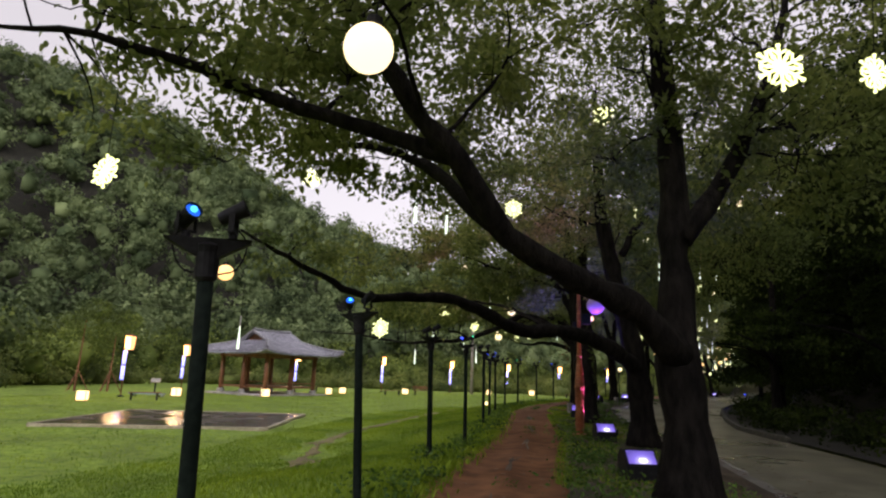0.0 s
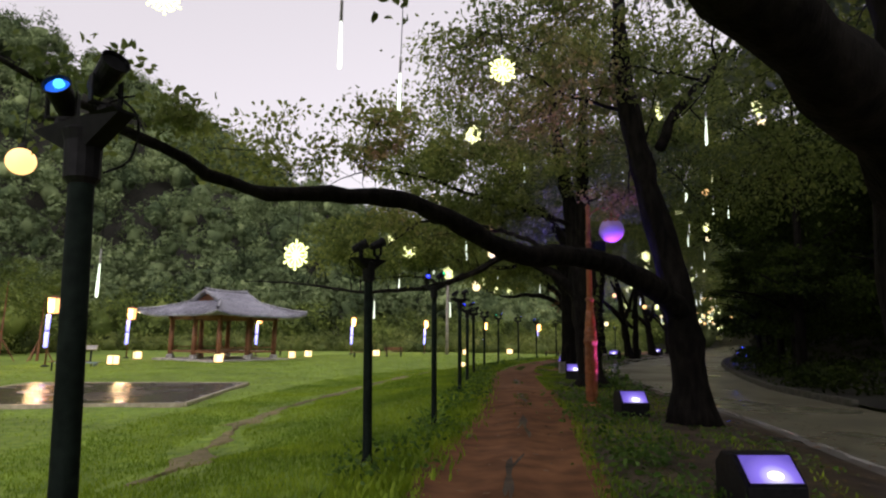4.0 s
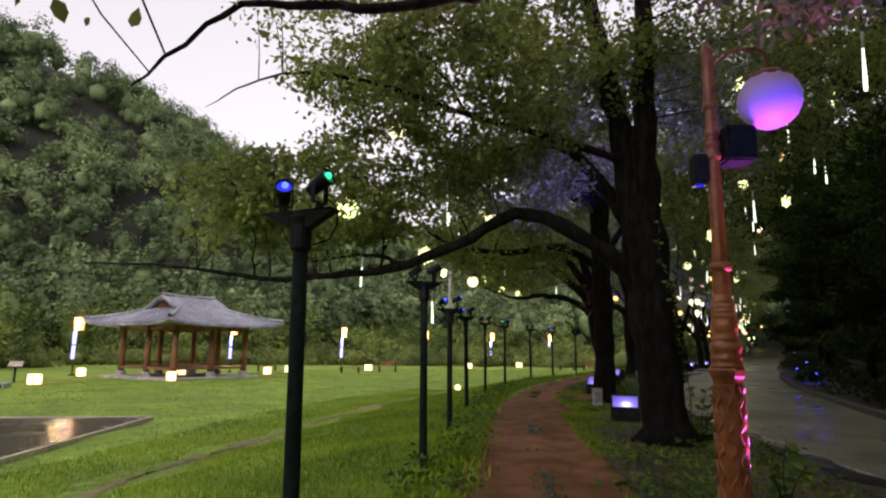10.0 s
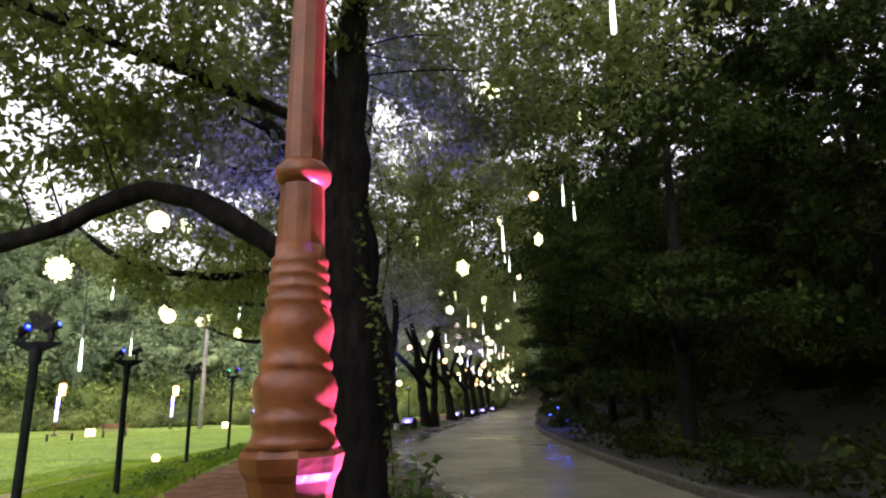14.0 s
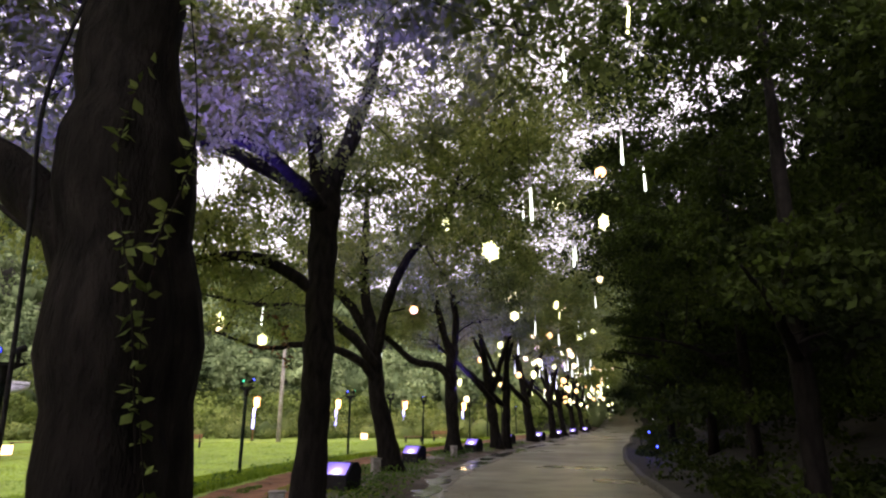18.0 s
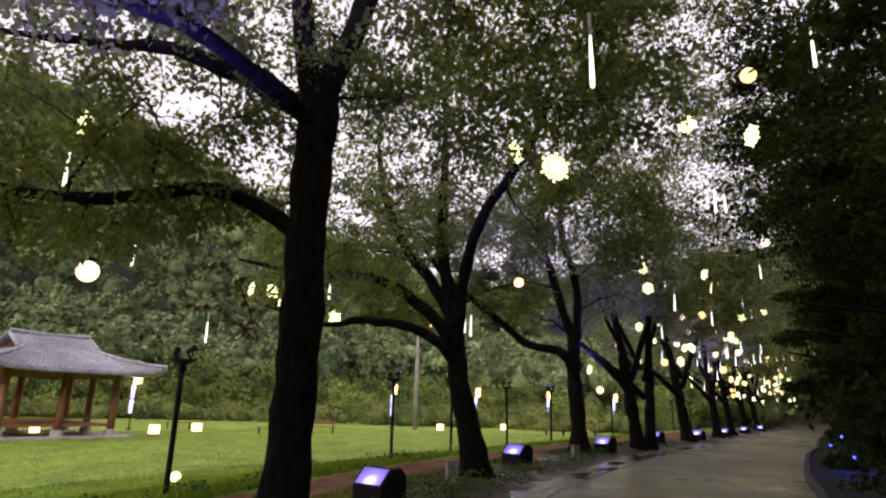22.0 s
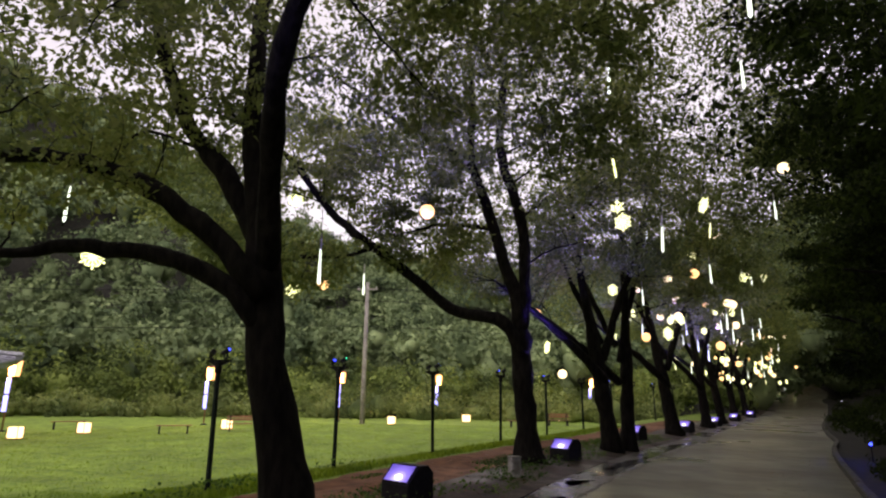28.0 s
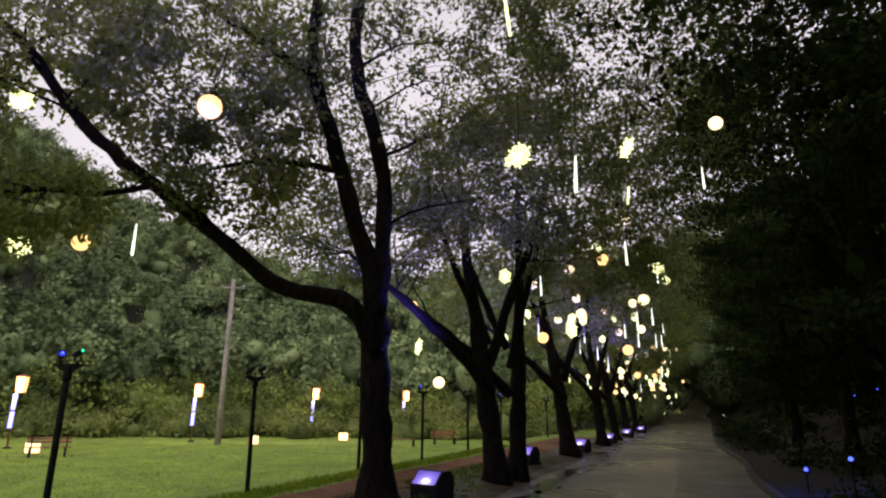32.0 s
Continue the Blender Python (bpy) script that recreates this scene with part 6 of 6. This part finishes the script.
for kind, x, y, z in [
    ('s', 4.58, 8.28, 5.66), ('s', 4.63, 14.87, 6.22), ('i', 4.82, 12.98, 5.24), ('i', 5.63, 16.05, 4.87), ('i', -2.15, 20.46, 2.19),
    ('s', 0.05, 22.31, 3.39), ('b', 1.2, 26.36, 3.26), ('i', 0.58, 19.22, 3.85), ('s', -1.02, 18.64, 3.59), ('i', 0.15, 23.86, 2.38),
    ('i', 7.91, 23.52, 4.85), ('s', 7.76, 25.59, 4.49), ('i', 1.84, 22.41, 5.54), ('i', 2.21, 18.97, 6.08), ('i', 0.8, 26.08, 4.85),
    ('i', -1.79, 25.04, 3.38), ('s', -2.05, 24.73, 4.91), ('s', 2.63, 34.38, 3.76), ('s', 6.92, 21.66, 7.08), ('i', 7.81, 21.64, 6.16),
    ('s', 8.62, 21.31, 6.57), ('i', 9.89, 24.24, 6.25),
]:
    hang(kind, x, y, z)
for kind, x, y, z in [
    ('s', 7.35, 28.26, 5.86), ('i', -0.59, 30.09, 4.58), ('i', -0.54, 33.6, 3.35), ('i', 11.32, 26.12, 6.55), ('i', 6.85, 25.22, 7.67),
    ('s', 11.35, 28.33, 6.16), ('i', 11.77, 31.42, 6.2), ('b', 7.69, 37.35, 5.37), ('s', 14.14, 39.56, 6.17), ('b', 1.46, 33.5, 4.03),
    ('s', 0.2, 34.4, 4.5), ('s', 1.79, 31.9, 4), ('b', -4.75, 8.76, 3.16), ('i', 9.78, 29.91, 7.04), ('s', 11.12, 35.41, 5.58),
    ('i', 12.55, 37.69, 4.99), ('b', 11.53, 46.24, 2.36), ('i', 6.33, 34.29, 3.72), ('i', 2.67, 33.57, 4.52), ('i', 11.14, 35.49, 7.42),
    ('i', 13.55, 35.61, 7.55), ('b', 15.87, 45.48, 5.64),
]:
    hang(kind, x, y, z)
for kind, x, y, z in [
    ('s', 10.88, 44.73, 3.13), ('i', 5.85, 40.22, 4.49), ('s', 3.95, 40.49, 4.24), ('s', 12.66, 42, 6.88), ('i', 17.25, 42.52, 7.07),
    ('s', 13.81, 48.93, 3.84), ('b', 19.08, 51.07, 5.48), ('s', 0.8, 10.17, 4.95), ('i', -0.63, 10.19, 4.77),
]:
    hang(kind, x, y, z)


# the many lights farther along the avenue
rng = np.random.default_rng(21)
for k in range(185):
    y = 45 + 64 * rng.uniform(0, 1) ** 0.7
    s = rng.uniform(1.2, 8.8)
    hang("bsbibsi"[int(rng.integers(0, 7))], float(line_x(y) + s), float(y), float(rng.uniform(2.8, 7.2)))

# and those over the road between the nearer trees
for k in range(20):
    y = rng.uniform(38, 56)
    hang("bssiisi"[int(rng.integers(0, 7))], float(line_x(y) + rng.uniform(5.2, 9.6)), float(y), float(rng.uniform(3.4, 7.6)))

# blue and violet ground lights deep in the wood and at the road's end
for x, y, z, mat in ((17.6, 38.3, 0.4, M_SPOT_BLUE), (18.8, 41.2, 0.9, M_SPOT_BLUE), (19.6, 43.6, 0.5, M_SPOT_BLUE), (24.5, 44.0, 0.5, M_SPOT_BLUE), (27.6, 50.4, 1.2, M_SPOT_BLUE), (21.0, 35.6, 0.8, M_SPOT_BLUE), (30.5, 55.0, 0.9, M_SPOT_BLUE), (23.4, 38.0, 1.6, M_SPOT_BLUE), (46.0, 92.0, 0.5, M_PURPLEHOT), (54.0, 101.0, 0.5, M_PURPLEHOT)):
    gz = float(ground_z(x, y))
    bl = empty("woodland_spot", pose(x, y, gz), "small coloured spotlight on a stake in the wood", "spotlight", "spotlights in the wood")
    part("stake", lathe([(0.02, 0), (0.02, z)], 8), M_BLACK, bl)
    if y in (38.3, 43.6):
        sl = new("blue_glow", bpy.data.lights.new("blue_glow", "POINT"))
        sl.data.energy, sl.data.color, sl.data.shadow_soft_size = 14, (0.03, 0.05, 1.0), 0.1
        sl.matrix_world = pose(x - 0.1, y - 0.15, gz + z + 0.2)
    part("lens", sphere(0.04, 12, 8), mat, bl, smooth=True, at=pose(0, 0, z + 0.06))
    part("hood", lathe([(0.09, z - 0.02), (0.09, z + 0.02)], 12), M_BLACK, bl)


# ---------------------------------------------------------------- grass, weeds and litter
def blades(name, n, x0, x1, y0, y1, size, mat, label, seed, where, wide=0.09, lean=0.5):
    rng = np.random.default_rng(seed)
    y = rng.uniform(y0, y1, n * 3)
    s = rng.uniform(x0, x1, n * 3)
    x = line_x(y) + s
    keep = where(s, x, y, rng.uniform(0, 1, n * 3))
    x, y = x[keep][:n], y[keep][:n]
    n = len(x)
    p = np.stack([x, y, ground_z(x, y) - 0.03], 1)
    a = rng.uniform(0, 2 * np.pi, n)
    h = size * rng.uniform(0.5, 1.4, n)
    tip = p + np.stack([np.cos(a) * h * lean, np.sin(a) * h * lean, h], 1) * rng.uniform(0.7, 1.0, (n, 1))
    w = np.stack([-np.sin(a), np.cos(a), 0 * a], 1) * (h * wide)[:, None]
    midp = p * 0.45 + tip * 0.55 + np.array([0, 0, 1]) * (h * 0.08)[:, None]
    V = np.stack([p - w * 0.6, p + w * 0.6, midp + w, tip, midp - w], 1).reshape(-1, 3)
    b = np.arange(n)[:, None] * 5
    F = np.concatenate([b + np.array([[0, 1, 2]]), b + np.array([[0, 2, 4]]), b + np.array([[4, 2, 3]])])
    return tagged(put(name, npmesh(name, V, F), mat), label, "grass", kind="stuff")


blades("lawn_grass", 210000, -7, 0.6, 1.5, 40, 0.058, M_GRASS, "bright green damp lawn grass", 31, lambda s, x, y, q: (q < 0.35 + 0.65 * np.exp(-np.abs(s) / 3)) & ~((np.abs(x - np.interp(y, [9, 14.3, 17, 20, 22.1, 26, 31, 36, 40], [-3.2, -4.2, -4.3, -4.1, -3.5, -2.7, -1.4, 0.6, 2.6])) < 0.5 + 0.2 * np.sin(y * 2.1)) & (q > 0.06) & (y > 9) & (y < 40)))
blades("far_lawn_grass", 95000, -30, -5, 1, 72, 0.055, M_GRASS, "green lawn grass around the pavilion", 32, lambda s, x, y, q: ~((x > -15.3) & (x < -7.0) & (y > 17) & (y < 26.4)), wide=0.14, lean=0.9)
blades("path_edge_grass", 22000, -0.1, 0.85, 2, 60, 0.125, M_GRASS, "longer grass along the footpath edge", 33, lambda s, x, y, q: q < 1.0 - 0.95 * sm(0.35, 0.75, s))
blades("path_middle_grass", 2200, 1.22, 1.52, 2, 40, 0.07, M_WEED, "small weed tufts on the crown of the path", 34, lambda s, x, y, q: np.sin(y * 3.3) + np.sin(y * 1.37) + np.sin(y * 0.5) > 1.15, wide=0.2)
blades("verge_grass", 30000, 2.05, 4.3, 1, 30, 0.085, M_GRASS, "short damp grass between path and trees", 37, lambda s, x, y, q: (np.sin(y * 1.7 + s) + np.sin(y * 0.6 - 2 * s) + 0.7 * np.sin(s * 9 + y) > -0.5) & (q < 1.15 - 0.35 * s + 0.6), wide=0.08)
blades("verge_weeds", 40000, 2.15, 4.75, 2, 56, 0.07, M_WEED, "low leafy weeds under the tree row", 35, lambda s, x, y, q: np.sin(y * 1.1 + s * 2) + np.sin(y * 0.43) + 0.5 * np.sin(y * 3.1 - s * 3) > -0.75, wide=0.28, lean=0.9)
rng = np.random.default_rng(36)
n = 4200
y = rng.uniform(3, 60, n)
s = np.concatenate([rng.uniform(2.6, 6.2, n - 900), rng.uniform(0.8, 2.6, 600), rng.uniform(9.4, 10.6, 300)])
x = line_x(y) + s
z = ground_z(x, y) + np.where(s > 4.9, 0.012, 0.035)
V, F = leaves_np(np.stack([x, y, z], 1), np.stack([rng.normal(0, 3, n), rng.normal(0, 3, n), 0 * y], 1), 0.085, rng, droop=0.0)
V[:, 2] = np.repeat(z, 4) + np.abs(V[:, 2] - np.repeat(z, 4)) * 0.25
tagged(put("leaf_litter", npmesh("leaf_litter", V, F), M_LITTER), "fallen brown leaves scattered on verge and road", "leaves", kind="stuff")


# broad-leaved weeds in clumps round the boxes and the feet of the trees
rng = np.random.default_rng(61)
wc, wd = [], []
for k in range(150):
    y = rng.uniform(3, 48)
    sx_ = rng.uniform(2.2, 3.1) if y < 17 else rng.uniform(3.35, 4.5)
    m_ = int(rng.integers(14, 40))
    r_ = rng.uniform(0.10, 0.32)
    yy_ = y + rng.normal(0, r_, m_)
    xx_ = line_x(yy_) + sx_ + rng.normal(0, r_, m_)
    wc.append(np.stack([xx_, yy_, ground_z(xx_, yy_) + 0.03 + rng.uniform(0, 0.16, m_)], 1))
    wd.append(rng.normal(0, 1, (m_, 3)) * [1, 1, 0.2])
for k in range(110):
    y = rng.uniform(2, 40)
    m_ = int(rng.integers(12, 30))
    r_ = rng.uniform(0.08, 0.22)
    yy_ = y + rng.normal(0, r_, m_)
    xx_ = line_x(yy_) + rng.uniform(-0.3, 0.55) + rng.normal(0, r_, m_)
    wc.append(np.stack([xx_, yy_, ground_z(xx_, yy_) + 0.04 + rng.uniform(0, 0.18, m_)], 1))
    wd.append(rng.normal(0, 1, (m_, 3)) * [1, 1, 0.2])
V, F = leaves_np(np.concatenate(wc), np.concatenate(wd), 0.075, rng, droop=0.1, fine=True)
tagged(put("broadleaf_weeds", npmesh("broadleaf_weeds", V, F), M_WEED), "clumps of broad-leaved weeds on verge and path edge", "weeds", kind="stuff")


def leafy_sprigs(name, stems, leaf, count, mat, label, category, seed):
    """Thin stems with large leaves along them; stems are rows of x, y, z."""
    rng = np.random.default_rng(seed)
    base = stems[0][0]
    ob = empty(name, pose(*base), label, category)
    wood, c, d = [], [], []
    for rows in stems:
        P = smooth_line(np.array(rows, dtype=float) - np.array(base), 12)
        wood.append(tube_np(P, np.linspace(0.008, 0.003, 12), 5))
        u = rng.uniform(1, 11, count)
        k = np.clip(u.astype(int), 0, 10)
        q = P[k] + (P[k + 1] - P[k]) * (u - k)[:, None]
        c.append(q)
        d.append(rng.normal(0, 1, (count, 3)) * [1, 1, 0.3])
    for w in wood:
        put("stem", npmesh("stem", *w), M_BARK, ob, smooth=True)
    V, F = leaves_np(np.concatenate(c), np.concatenate(d), leaf, rng, droop=0.25)
    tagged(put("foliage", npmesh("foliage", V, F), mat, ob), kind="stuff")
    return ob


leafy_sprigs("ivy", [[(4.24, 18.45, 0.0), (4.18, 18.33, 0.9), (4.05, 18.27, 1.8), (4.08, 18.3, 2.6)], [(4.1, 18.3, 1.2), (4.0, 18.22, 2.0), (3.8, 18.25, 2.9), (3.9, 18.3, 3.6)], [(4.0, 18.25, 2.2), (4.16, 18.4, 3.0), (4.0, 18.4, 4.2)]], 0.09, 60, M_EDGE, "small-leaved ivy climbing the cherry trunk", "climber", 51)
leafy_sprigs("shrub", [[(4.5, 18.7, 0.0), (4.55, 18.6, 0.35), (4.7, 18.5, 0.7)], [(4.5, 18.7, 0.0), (4.45, 18.6, 0.4), (4.5, 18.45, 0.85)], [(4.5, 18.7, 0.0), (4.62, 18.75, 0.5), (4.8, 18.8, 0.8)], [(4.5, 18.7, 0.0), (4.7, 18.6, 0.25), (4.9, 18.5, 0.4)]], 0.15, 14, M_WEED, "young leafy shrub at the foot of a cherry tree", "shrub", 52)
leafy_sprigs("shrub", [[(3.55, 14.6, 0.0), (3.6, 14.5, 0.3), (3.7, 14.4, 0.5)], [(3.55, 14.6, 0.0), (3.45, 14.55, 0.3), (3.35, 14.5, 0.5)], [(3.55, 14.6, 0.0), (3.6, 14.7, 0.35), (3.7, 14.8, 0.6)]], 0.12, 16, M_WEED, "low leafy weed clump behind the street lamp", "shrub", 53)
leafy_sprigs("dry_sprig", [[(4.3, 25.2, 2.2), (4.0, 24.6, 2.5), (3.7, 24.2, 2.4)], [(4.3, 25.2, 2.2), (4.1, 24.8, 2.9), (3.7, 24.5, 3.1)]], 0.10, 26, M_LEAF_DRY, "withered brown leaf sprig on a cherry trunk", "sprig", 54)
cb = put("cable", npmesh("cable", *tube_np(smooth_line([(3.42, 18.42, 4.0), (3.36, 18.3, 3.2), (3.42, 18.28, 2.4), (3.5, 18.22, 1.4), (3.52, 18.2, 0.6), (3.62, 18.2, 0.0)], 30), np.full(30, 0.012), 6)), M_WIRE, smooth=True)
tagged(cb, "black power cable hanging down a cherry trunk", "cable")
